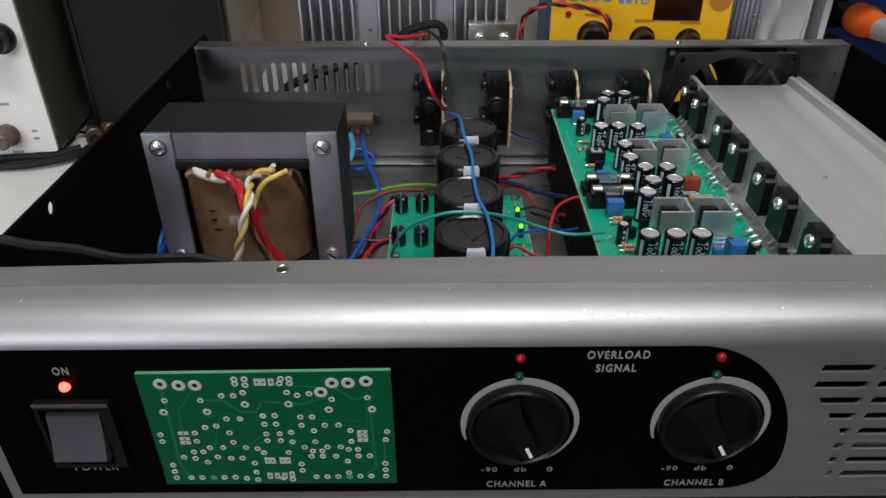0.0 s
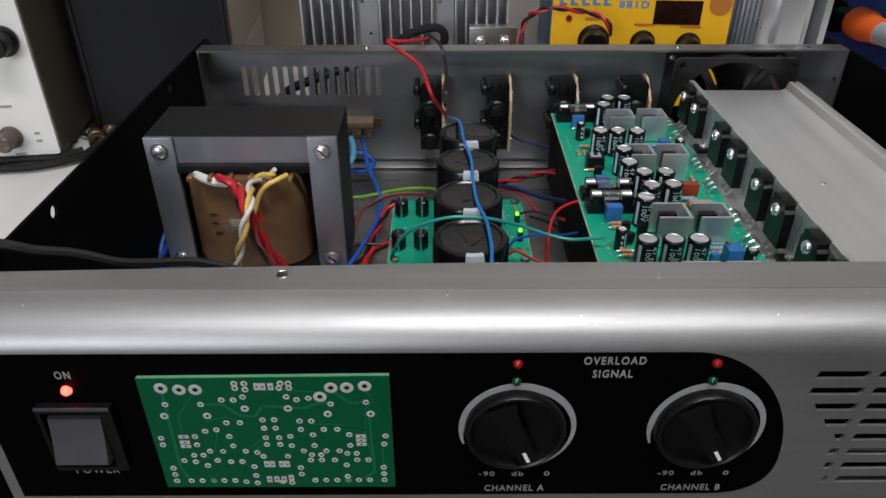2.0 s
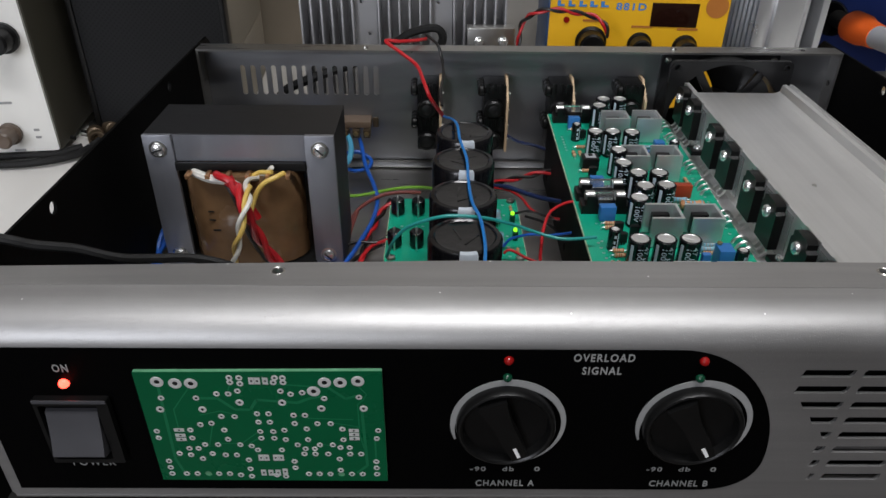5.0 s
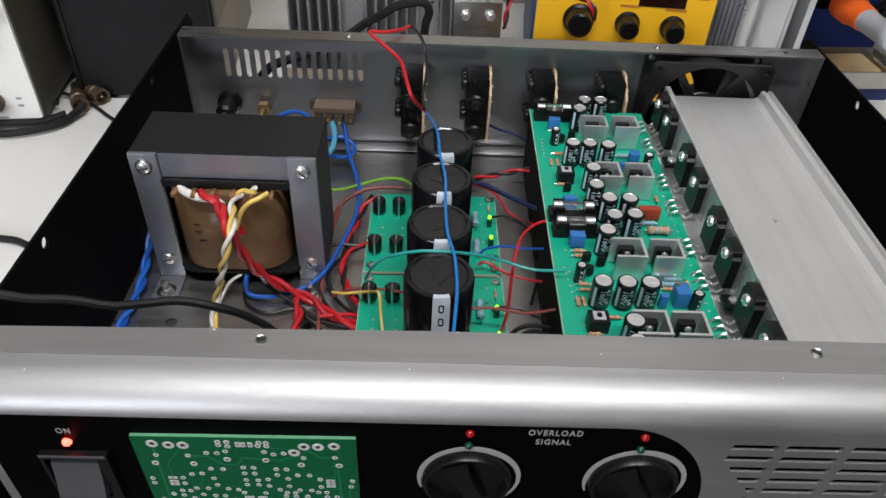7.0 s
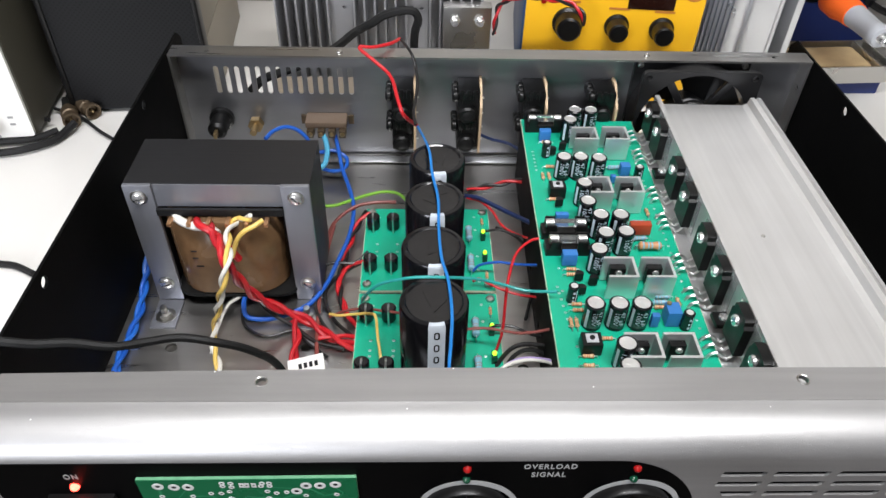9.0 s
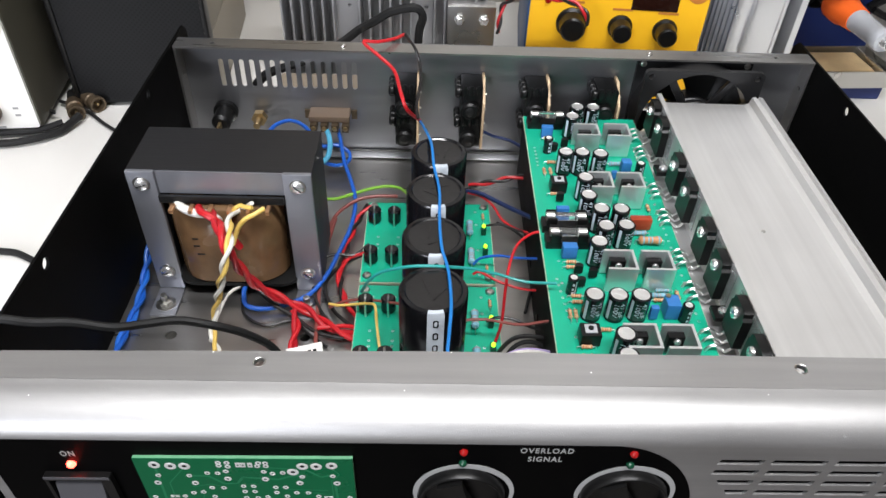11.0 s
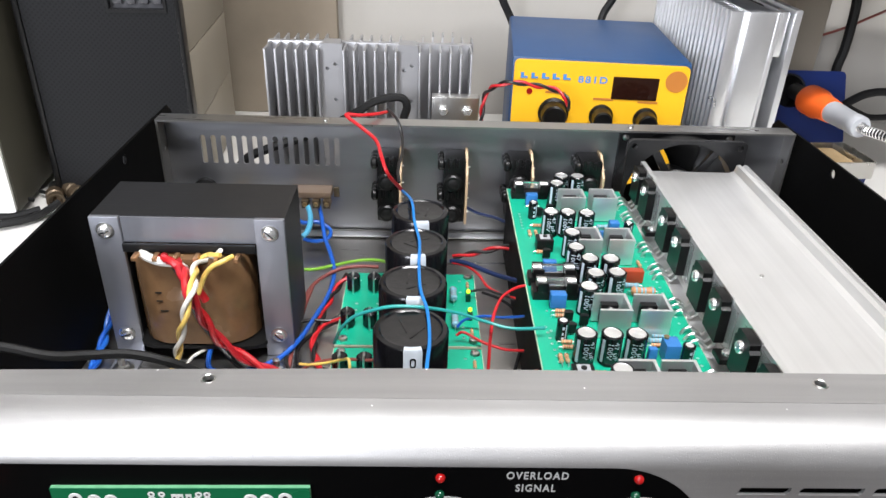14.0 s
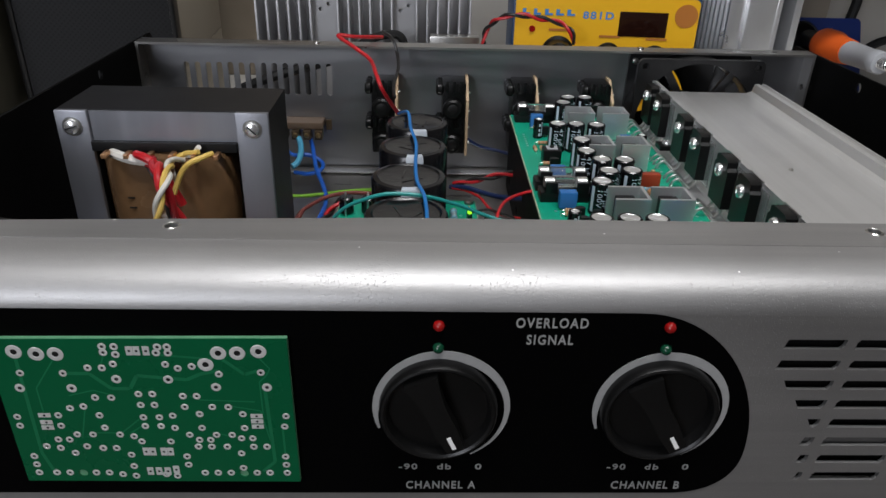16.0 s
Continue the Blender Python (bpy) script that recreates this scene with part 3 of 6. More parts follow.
part("end_cheek", box(B(), -0.2092, -0.2081, 0.2655, 0.290, 0.0235, 0.100, 0.0004), SILVER, case)
part("bottom_edge", box(B(), -0.2080, 0.2210, 0.2650, 0.285, 0.0215, 0.0234, 0.0006), SILVER, case)

part("inner_rail", box(B(), 0.0620, 0.2120, 0.2670, 0.2686, 0.0405, 0.0505, 0.0003), DUSTY, case, "dusty grey rail behind the slots")
# added black sheet, makes the slots read as dark as a shaded interior
part("slot_shade_sheet", box(B(), 0.0600, 0.2120, 0.2690, 0.2740, 0.0300, 0.0885), SLOT_SHADE, case, "added black sheet standing in for shade behind the slots")

# black printed field with a rounded end
field = [(-0.2045, 0.0268), (0.0402, 0.0268)]
for k in range(1, 15):
    a = radians(-90 + 90 * k / 15)
    field.append((0.0402 + 0.0213 * math.cos(a) ** 0.85, 0.0450 - 0.0182 * abs(math.sin(a)) ** 0.85))
for k in range(0, 20):
    a = radians(90 * k / 20)
    field.append((0.0237 + 0.0378 * math.cos(a) ** 1.0, 0.0450 + 0.0474 * math.sin(a) ** 1.0))
field += [(0.0220, 0.0924), (-0.2045, 0.0924)]
part("printed_field", plate(field, [], 0.0003, front_at(0.2651)), LABEL_BLACK, case, "black screen-printed field")
Y0 = 0.26475
lettering("ON", 0.0044, 0.0050, PRINT, case, Matrix.Translation((-0.1750, Y0, 0.0838)) @ FRONT, 0.0, 0.00006)
lettering("POWER", 0.0044, 0.0150, PRINT, case, Matrix.Translation((-0.1750, Y0, 0.0403)) @ FRONT, 0.0, 0.00006)
lettering("OVERLOAD", 0.0044, 0.0196, PRINT, case, Matrix.Translation((-0.0006, Y0, 0.0890)) @ FRONT, 0.0, 0.00008)
lettering("SIGNAL", 0.0044, 0.0128, PRINT, case, Matrix.Translation((-0.0008, Y0, 0.0836)) @ FRONT, 0.0, 0.00008)
for kx, ch in ((-0.0297, "A"), (0.0333, "B")):
    lettering("-90", 0.0031, 0.0056, PRINT, case, Matrix.Translation((kx - 0.0096, Y0, 0.0375)) @ FRONT, 0.0, 0.00006)
    lettering("db", 0.0031, 0.0042, PRINT, case, Matrix.Translation((kx + 0.0012, Y0, 0.0375)) @ FRONT, 0.0, 0.00006)
    lettering("0", 0.0031, 0.0020, PRINT, case, Matrix.Translation((kx + 0.0115, Y0, 0.0375)) @ FRONT, 0.0, 0.00006)
    lettering("CHANNEL " + ch, 0.0043, 0.0212, PRINT, case, Matrix.Translation((kx + 0.0003, Y0, 0.0300)) @ FRONT, 0.0, 0.00008)

# volume arcs, lamps and knobs
for kx, lx in ((-0.0298, -0.0311), (0.0334, 0.0315)):
    kz = 0.0607
    arc = []
    for k in range(41):
        a = radians(203 - 266 * k / 40)
        arc.append((kx + 0.0197 * math.cos(a), kz - 0.0005 + 0.0197 * math.sin(a)))
    for k in range(40, -1, -1):
        a = radians(203 - 266 * k / 40)
        t = 0.0031 * min(1, 0.22 + k / 9) * min(1, 0.10 + (40 - k) / 22)
        arc.append((kx + (0.0197 - t) * math.cos(a), kz - 0.0005 + (0.0197 - t) * math.sin(a)))
    part("volume_arc", plate(arc, [], 0.0002, front_at(0.2648)), PRINT_GREY, case, "silver printed volume arc")
    for z, mat in ((0.0882, LED_RED), (0.0810, LED_GREEN)):
        part("indicator_lamp", lathe(B(), (lx, 0.2648, z), [(0.0016, 0), (0.0016, 0.0006), (0.0013, 0.0012), (0.0007, 0.0017), (0, 0.0018)], "-y", 16), mat, case)
    knob = part("knob", lathe(B(), (kx - 0.0009, 0.2645, kz), [(0, 0), (0.0167, 0), (0.0169, 0.0006), (0.0166, 0.0032), (0.0162, 0.0039), (0.0156, 0.0041), (0.0149, 0.0036), (0.0140, 0.0008), (0, 0.0004)], "-y", 48), PLASTIC, case, "black dished knob with a grip bar")
    turn = Matrix.Translation((kx - 0.0009, 0.2634, kz)) @ FRONT @ pose(0, 0, 0, 0, 0, 23 if kx < 0 else 29)
    grip = B()
    outline = [(-0.0026, -0.0132), (0.0026, -0.0132), (0.0033, -0.006), (0.0031, 0.002), (0.0038, 0.008), (0.0050, 0.0132), (-0.0050, 0.0132), (-0.0038, 0.008), (-0.0031, 0.002), (-0.0033, -0.006)]
    grip = plate(outline, [], 0.0040, turn)
    part("grip", grip, PLASTIC, knob)
    part("pointer_mark", box(B(), -0.0006, 0.0006, -0.0122, -0.0076, 0.0040, 0.0042, 0, turn), WHITE_MARK, knob)
part("power_lamp", lathe(B(), (-0.1752, 0.2648, 0.0778), [(0.0017, 0), (0.0017, 0.0006), (0.0013, 0.0014), (0.0007, 0.0018), (0, 0.0019)], "-y", 20), LED_ON, case, "lit red power lamp")

# rocker switch
switch = part("rocker_switch", plate(rect(-0.1868, -0.1622, 0.0428, 0.0722, 0.0006), [rect(-0.1855, -0.1660, 0.0446, 0.0695)], 0.0025, front_at(0.2649)), PLASTIC, case, "black rocker switch")
# paler strip paints the lit top edge of the black bezel
part("bezel_edge_highlight", box(B(), -0.1866, -0.1624, 0.2619, 0.2623, 0.0709, 0.0724, 0.0002), ROCKER, switch)
rk = B()
rp = [(0.2646, 0.0668), (0.2634, 0.0664), (0.2628, 0.0630), (0.2620, 0.0590), (0.2609, 0.0545), (0.2594, 0.0500), (0.2592, 0.0492), (0.2598, 0.0485), (0.2646, 0.0470)]
a = [rk.verts.new((-0.1842, y, z)) for y, z in rp]
b = [rk.verts.new((-0.1668, y, z)) for y, z in rp]
for k in range(len(rp)):
    j = (k + 1) % len(rp)
    rk.faces.new((a[k], a[j], b[j], b[k]))
rk.faces.new(a[::-1])
rk.faces.new(b)
part("rocker", rk, ROCKER, switch)

# ---- bare circuit board propped on the front ----
bare = thing("bare_circuit_board", "bare green circuit board with tinned pads fixed to the front", "circuit board", (-0.111, 0.2640, 0.036))
U, OX, OZ, YB = 0.000635, -0.1500, 0.0360, 0.2631
part("board", plate([(-0.1513, 0.0334), (-0.0714, 0.0331), (-0.0717, 0.0846), (-0.1515, 0.0838)], [ring(OX + 24 * U, OZ + 0.8 * U, 0.0013, 16), ring(OX + 98 * U, OZ + 0.6 * U, 0.0013, 16)], 0.0003, front_at(YB + 0.0003)), SOLDER_MASK, bare)
part("board_core", plate([(-0.1513, 0.0334), (-0.0714, 0.0331), (-0.0717, 0.0846), (-0.1515, 0.0838)], [], 0.00125, front_at(YB + 0.00158)), EDGE_GREEN, bare, "pale fibreglass core")


def spots(text):
    return [(OX + U * int(a), OZ + U * int(b)) for a, b in (q.split(",") for q in text.split())]


PADS = {
    0.0022: "9,69 18,68 26,68 94,69 102,69 111,70 88,63",
    0.0014: "49,55 71,55 29,50 91,51 7,50 113,51",
    0.00110: "49,63 38,61 44,61 71,63 76,61 82,62 9,58 27,58 93,58 111,59 38,45 45,45 57,47 63,47 76,46 82,46 26,39 32,40 38,35 57,41 63,41 76,40 82,36 88,40 95,40 101,36",
    0.00108: "2,34 2,29 20,35 20,29 57,34 64,34 70,35 57,29 64,29 70,28 82,28 101,28 120,35 119,29 17,21 22,21 26,24 33,24 39,28 45,24 51,23 54,20 67,20 76,24 80,21 85,21 88,24 95,24 99,22 104,22",
    0.00112: "11,17 17,16 23,13 29,17 36,16 42,16 48,12 73,11 79,17 85,17 92,17 98,13 104,17 110,17 4,11 4,6 48,5 73,6 98,4 118,11 118,6 4,1 12,1 18,1 30,1 36,1 42,0 48,-1 62,0 67,-1 80,1 86,1 92,1 104,1 110,1 118,1",
    0.00114: "46,72 51,72 46,69 51,68 69,72 73,72 68,69 73,69",
}
pads, drills = B(), B()
for r, text in PADS.items():
    for x, z in spots(text):
        lathe(pads, (x, YB, z), [(r * 0.40, 0.00002), (r * 0.44, 0.00010), (r * 0.94, 0.00009), (r, 0.0)], "-y", 14)
        lathe(drills, (x, YB, z), [(r * 0.40, 0.00003), (0, 0.00003)], "-y", 10)
for w, h, text in ((0.0009, 0.0016, "57,70 60,70 64,70 55,14 58,14 63,14 66,14 55,2 59,2 63,2 67,3"), (0.0017, 0.0008, "14,35 14,31 14,28 107,35 107,32 107,29")):
    for x, z in spots(text):
        box(pads, x - w, x + w, YB - 0.0001, YB, z - h * 0.9, z + h * 0.9)
        lathe(drills, (x, YB - 0.0001, z), [(0.0004, 0.00002), (0, 0.00002)], "-y", 8)
tagged(part("solder_pad_field", pads, HASL, bare, "tinned round solder pads"), kind="stuff")
tagged(part("drilling", drills, PLASTIC_MATT, bare, "dark drilled holes"), kind="stuff")
tr = B()
for w, text in ((0.0011, "27,58 38,58 46,50 54,50 58,57 79,55 85,58 93,60"), (0.0010, "9,66 8,13 11,2"), (0.0010, "112,50 113,8 107,2"), (0.0004, "25,66 14,50 14,36"), (0.0010, "93,68 104,58 110,60"),
                (0.0004, "110,68 115,61 113,57 110,54 110,36"), (0.0004, "28,22 33,41"), (0.0004, "94,41 109,38 112,20"), (0.0004, "46,25 55,33"), (0.0004, "79,46 83,44 107,43"), (0.0004, "44,63 46,68"),
                (0.0006, "68,68 91,66"), (0.0004, "27,46 38,49 47,46"), (0.0004, "50,25 54,16"), (0.0004, "57,30 50,25"), (0.0004, "88,25 99,22"), (0.0004, "33,25 44,25"), (0.0006, "118,13 118,31")):
    p = [Vector((x, YB - 0.00003, z)) for x, z in spots(text)]
    for a, b in zip(p, p[1:]):
        n = (b - a).normalized().cross(Vector((0, 1, 0))) * w / 2
        tr.faces.new([tr.verts.new(q) for q in (a - n, b - n, b + n, a + n)])
tagged(part("copper_tracing", tr, TRACE, bare, "masked copper traces"), kind="stuff")

# ---- transformer ----
tf = thing("transformer", "mains transformer with laminated core and brown paper winding", "transformer", (-0.154, 0.443, 0.0135))
part("core", plate(rect(-0.2015, -0.1060, 0.018, 0.0980), [rect(-0.1890, -0.1650, 0.0228, 0.0834), rect(-0.1430, -0.1185, 0.0228, 0.0834)], 0.0405, front_at(0.4640)), CORE, tf, "dark laminated steel core", smooth=False)
part("front_lamination", box(B(), -0.1868, -0.1212, 0.4222, 0.4232, 0.0838, 0.0976), BRACKET, tf)
for x0, x1 in ((-0.2015, -0.1870), (-0.1210, -0.1060)):
    bm = box(B(), x0, x1, 0.4205, 0.4233, 0.0150, 0.0982, 0.0006)
    box(bm, x0, x1, 0.3985, 0.4204, 0.0136, 0.0152, 0.0005)
    part("bracket", bm, BRACKET, tf, "bent blue-grey steel bracket")
    cx = (x0 + x1) / 2
    for z in (0.0908, 0.0290):
        bolt = part("bolt", lathe(B(), (cx, 0.4201, z), [(0, 0), (0.0033, 0), (0.0034, 0.0008), (0.0030, 0.0016), (0.0020, 0.0021), (0, 0.0022)], "-y", 28), CHROME, tf)
        part("slot", box(B(), -0.0026, 0.0026, -0.00235, -0.0018, -0.0003, 0.0003, 0, Matrix.Translation((cx, 0.4201, z)) @ pose(0, 0, 0, 0, 25 + 3000 * cx, 0)), PLASTIC_MATT, bolt)
        part("washer", lathe(B(), (cx, 0.4203, z), [(0.0044, 0), (0.0044, 0.0004), (0.002, 0.0005)], "-y", 20), ZINC, bolt)
    bolt = part("bolt", lathe(B(), (cx, 0.4070, 0.0152), [(0, 0), (0.0038, 0), (0.0038, 0.003), (0.0020, 0.0034), (0.0020, 0.0075), (0, 0.0078)], "z", 6), ZINC, tf)
    part("washer", lathe(B(), (cx, 0.4070, 0.0152), [(0.0056, 0), (0.0056, 0.0006), (0.002, 0.0008)], "z", 20), ZINC, bolt)
wind = B()
for k, (inset, z) in enumerate(((0.0012, 0.0255), (0.0, 0.0265), (0.0, 0.0745), (0.0012, 0.0775), (0.0040, 0.0788))):
    row = [wind.verts.new((u, v, z)) for u, v in rect(-0.1872 + inset, -0.1250 - inset, 0.4150 + inset, 0.4720 - inset, 0.0190, 10)]
    if k:
        for q in range(len(row)):
            wind.faces.new((last[q - 1], last[q], row[q], row[q - 1]))
    else:
        wind.faces.new(row)
    last = row
wind.faces.new(last)
part("winding", wind, PAPER, tf, "varnished brown paper winding")
part("bobbin_flange", plate(rect(-0.1886, -0.1190, 0.4150, 0.4750, 0.010), [], 0.0020, Matrix.Translation((0, 0, 0.0232))), PLASTIC_MATT, tf)
part("bobbin_flange", box(B(), -0.1868, -0.1212, 0.4186, 0.4204, 0.0798, 0.0842, 0.0003), PLASTIC_MATT, tf)
for k in range(6):
    x = -0.1790 + 0.0100 * k
    part("solder_tag", box(B(), x - 0.0011, x + 0.0011, 0.4105, 0.4170, 0.0790, 0.0812, 0.0004), COPPER, tf)
part("paper_seam", box(B(), -0.1500, -0.1490, 0.4146, 0.4149, 0.0268, 0.0742), PAPER, tf)
for k, (x, z, w) in enumerate(((-0.1715, 0.058, 0.0032), (-0.1715, 0.053, 0.0032), (-0.1700, 0.047, 0.0040))):
    part("printed_mark", box(B(), x - w / 2, x + w / 2, 0.4147, 0.4149, z, z + 0.0008), PLASTIC_MATT, tf)

# ---- rectifier and smoothing boards ----


def reservoir(parent, x, y, angle):
    """A large can capacitor: sleeve with rolled shoulder, vent disc and pale stripe."""
    r, z0, z1 = 0.0166, 0.0241, 0.0785
    cap = part("capacitor", lathe(B(), (x, y, z0), [(0, 0), (r - 0.001, 0), (r, 0.001), (r, z1 - z0 - 0.0016), (r - 0.0008, z1 - z0 - 0.0004), (r - 0.0026, z1 - z0), (r - 0.0034, z1 - z0 - 0.0007)], "z", 48), SLEEVE, parent, "tall black smoothing capacitor")
    top = lathe(B(), (x, y, z0), [(r - 0.0034, z1 - z0 - 0.0007), (r - 0.0046, z1 - z0 - 0.0010), (0, z1 - z0 - 0.0008)], "z", 40)
    m = Matrix.Translation((x, y, z1 - 0.0008)) @ pose(0, 0, 0, 0, 0, angle * 0.35 + 60 * math.sin(y * 900))
    for sx, sy, sz in ((-0.0035, 0.002, 20), (0.003, -0.0025, -35)):
        box(top, -0.0004, 0.0004, -0.0050, 0.0050, -0.0003, 0.00012, 0.0001, m @ pose(sx, sy, 0, 0, 0, sz))
    part("vent_disc", top, CAP_TOP, cap)
    st, marks = B(), B()
    a0, a1, n = radians(angle - 14), radians(angle + 14), 8
    rows = [(r + 0.00012, z0 + 0.002), (r + 0.00012, z1 - 0.0016), (r - 0.0006, z1 - 0.0003), (r - 0.0024, z1 + 0.00012)]
    grid = [[st.verts.new((x + q * math.cos(a0 + (a1 - a0) * k / n), y + q * math.sin(a0 + (a1 - a0) * k / n), z)) for k in range(n + 1)] for q, z in rows]
    for g, h in zip(grid, grid[1:]):
        for k in range(n):
            st.faces.new((g[k], g[k + 1], h[k + 1], h[k]))
    part("stripe", st, CAP_STRIPE, cap, "pale blue polarity stripe")
    for k in range(4):
        zc = z1 - 0.0065 - 0.0085 * k
        m = Matrix.Translation((x, y, zc)) @ pose(0, 0, 0, 0, 0, angle + 90) @ Matrix.Translation((0, -(r + 0.0002), 0)) @ FRONT
        tmp = plate(rect(-0.0013, 0.0013, -0.0024, 0.0024, 0.001), [rect(-0.0007, 0.0007, -0.0017, 0.0017, 0.0006)], 0.0001, m)
        me = bpy.data.meshes.new("mark")
        tmp.to_mesh(me)
        tmp.free()
        marks.from_mesh(me)
    part("printed_mark", marks, SLEEVE, cap)
    return cap


def resistor(parent, x, y, z, length, r, turn, body, band, lift=0.0):
    """An axial resistor with swollen ends, colour bands and bent leads."""
    m = Matrix.Translation((x, y, z + r + lift)) @ pose(0, 0, 0, 0, 0, turn)
    h = length / 2
    res = part("resistor", lathe(B(), (-h, 0, 0), [(0, 0), (r * 0.7, 0.0002), (r, h * 0.16), (r, h * 0.4), (r * 0.84, h * 0.55), (r * 0.84, h * 1.45), (r, h * 1.6), (r, h * 1.84), (r * 0.7, length - 0.0002), (0, length)], "x", 10, m), body, parent)
    bands = B()
    for q in (0.3, 0.75, 1.05, 1.65):
        rr = r * (1.03 if q in (0.3, 1.65) else 0.87)
        lathe(bands, (-h + h * q, 0, 0), [(rr, 0), (rr, h * 0.14)], "x", 10, m)
    tagged(part("colour_bands", bands, band, res), kind="stuff")
    leads = B()
    for s in (-1, 1):
        tube(leads, [m @ Vector(q) for q in ((s * h * 0.95, 0, 0), (s * (h + 0.0013), 0, 0), (s * (h + 0.0017), 0, -0.0004), (s * (h + 0.0018), 0, -r - lift))], 0.0003, 6)
    part("leads", leads, TIN, res)
    return res


def board_mark(parent, z, spots_xy, r=0.0009):
    bm = B()
    for x, y in spots_xy:
        lathe(bm, (x, y, z), [(r * 0.4, 0.00005), (r * 0.5, 0.00018), (r, 0.00002)], "z", 10)
    return tagged(part("solder_pad_field", bm, TIN, parent), kind="stuff")


for n, (y0, y1, caps) in enumerate(((0.4190, 0.4955, ((-0.0388, 0.4760), (-0.0406, 0.4378))), (0.3400, 0.4168, ((-0.0418, 0.3980), (-0.0420, 0.3590))))):
    psu = thing("rectifier_board", "green power supply board with two black smoothing capacitors", "circuit board", (-0.044, (y0 + y1) / 2, 0.0225), "power supply boards")
    part("board", box(B(), -0.0838, -0.0044, y0 + 0.0004, y1 - 0.0004, 0.0238, 0.0241), MASK_BRIGHT, psu)
    part("board_core", box(B(), -0.0842, -0.0040, y0, y1, 0.0224, 0.02378), FR4, psu)
    for x, y in caps:
        reservoir(psu, x, y, -86)
    for x, y in ((-0.0785, 0.0565), (-0.0660, 0.0565), (-0.0785, 0.0185), (-0.0660, 0.0185)):
        bm = rod(B(), (x, y0 + y, 0.0246), 0.0041, 0.0098, "z", 20, 0.0008)
        d = part("diode", bm, SLEEVE, psu, "upright black rectifier diode")
        part("lead", tube(B(), smooth_line([(x, y0 + y, 0.0343), (x, y0 + y, 0.0362), (x, y0 + y - 0.0022, 0.0374), (x, y0 + y - 0.0046, 0.0355), (x, y0 + y - 0.0050, 0.0242)], 4), 0.0006, 6), TIN, d)
    for y in (0.0480, 0.0210):
        resistor(psu, -0.0180, y0 + y, 0.0241, 0.0125, 0.0022, 90, BLUE_RES, PRINT_GREY, 0.0012)
    for y, m2 in ((0.0465, LED_LIME), (0.0270, LED_LIME)):
        bm = box(B(), -0.0108, -0.0078, y0 + y - 0.0026, y0 + y + 0.0026, 0.0241, 0.0295, 0.0004)
        led = part("indicator_base", bm, LED_GREEN, psu)
        part("indicator_lamp", lathe(B(), (-0.0093, y0 + y, 0.0296), [(0.0012, 0), (0.0012, 0.0012), (0.0008, 0.0018), (0, 0.0020)], "z", 12), m2, led, "small lit green lamp")
    for y in (0.0620, 0.0120):
        resistor(psu, -0.0088, y0 + y, 0.0241, 0.0055, 0.0010, 90, BEIGE_RES, BAND_RED)
    for x in (-0.0800, -0.0082):
        for y in (0.0050, 0.0720):
            so = part("standoff", rod(B(), (x, y0 + y, 0.0137), 0.0028, 0.0086), ZINC, psu)
            part("screw", screw_head(B(), (x, y0 + y, 0.0242), 0.0027, "z"), ZINC, so)
    board_mark(psu, 0.0241, [(x, y0 + y) for x in (-0.0755, -0.0630) for y in (0.030, 0.034, 0.041, 0.067)] + [(-0.0135, y0 + q) for q in (0.008, 0.018, 0.030, 0.055, 0.068)])

# ---- amplifier board ----
amp = thing("amplifier_board", "green amplifier board crowded with capacitors and small heatsinks", "circuit board", (0.0195, 0.5475, 0.0600), "", -1.0)
ZB = 0.0616
part("board", box(B(), 0.0004, 0.0761, -0.2286, -0.0004, 0.00132, 0.0016), MASK_BRIGHT, amp, local=True)
part("board_core", box(B(), 0, 0.0765, -0.229, 0, 0, 0.0013), FR4, amp, local=True)
part("side_bracket", plate([(-0.228, -0.0462), (-0.001, -0.0462), (-0.001, -0.0001), (-0.228, -0.0001)], [ring(-0.02 - 0.045 * k, -0.036, 0.0025, 14) for k in range(5)], 0.0012, side_at(0.0006)), BLACK_SHEET, amp, "black sheet metal mounting bracket", True)
for x, y in ((0.071, -0.225), (0.071, -0.004)):
    part("standoff", rod(B(), (x, y, -0.0463), 0.003, 0.0462), ZINC, amp, local=True)


CAP_TEXT = flat_text("47 \u00b5F\n100V", 0.0033, 0.0098)


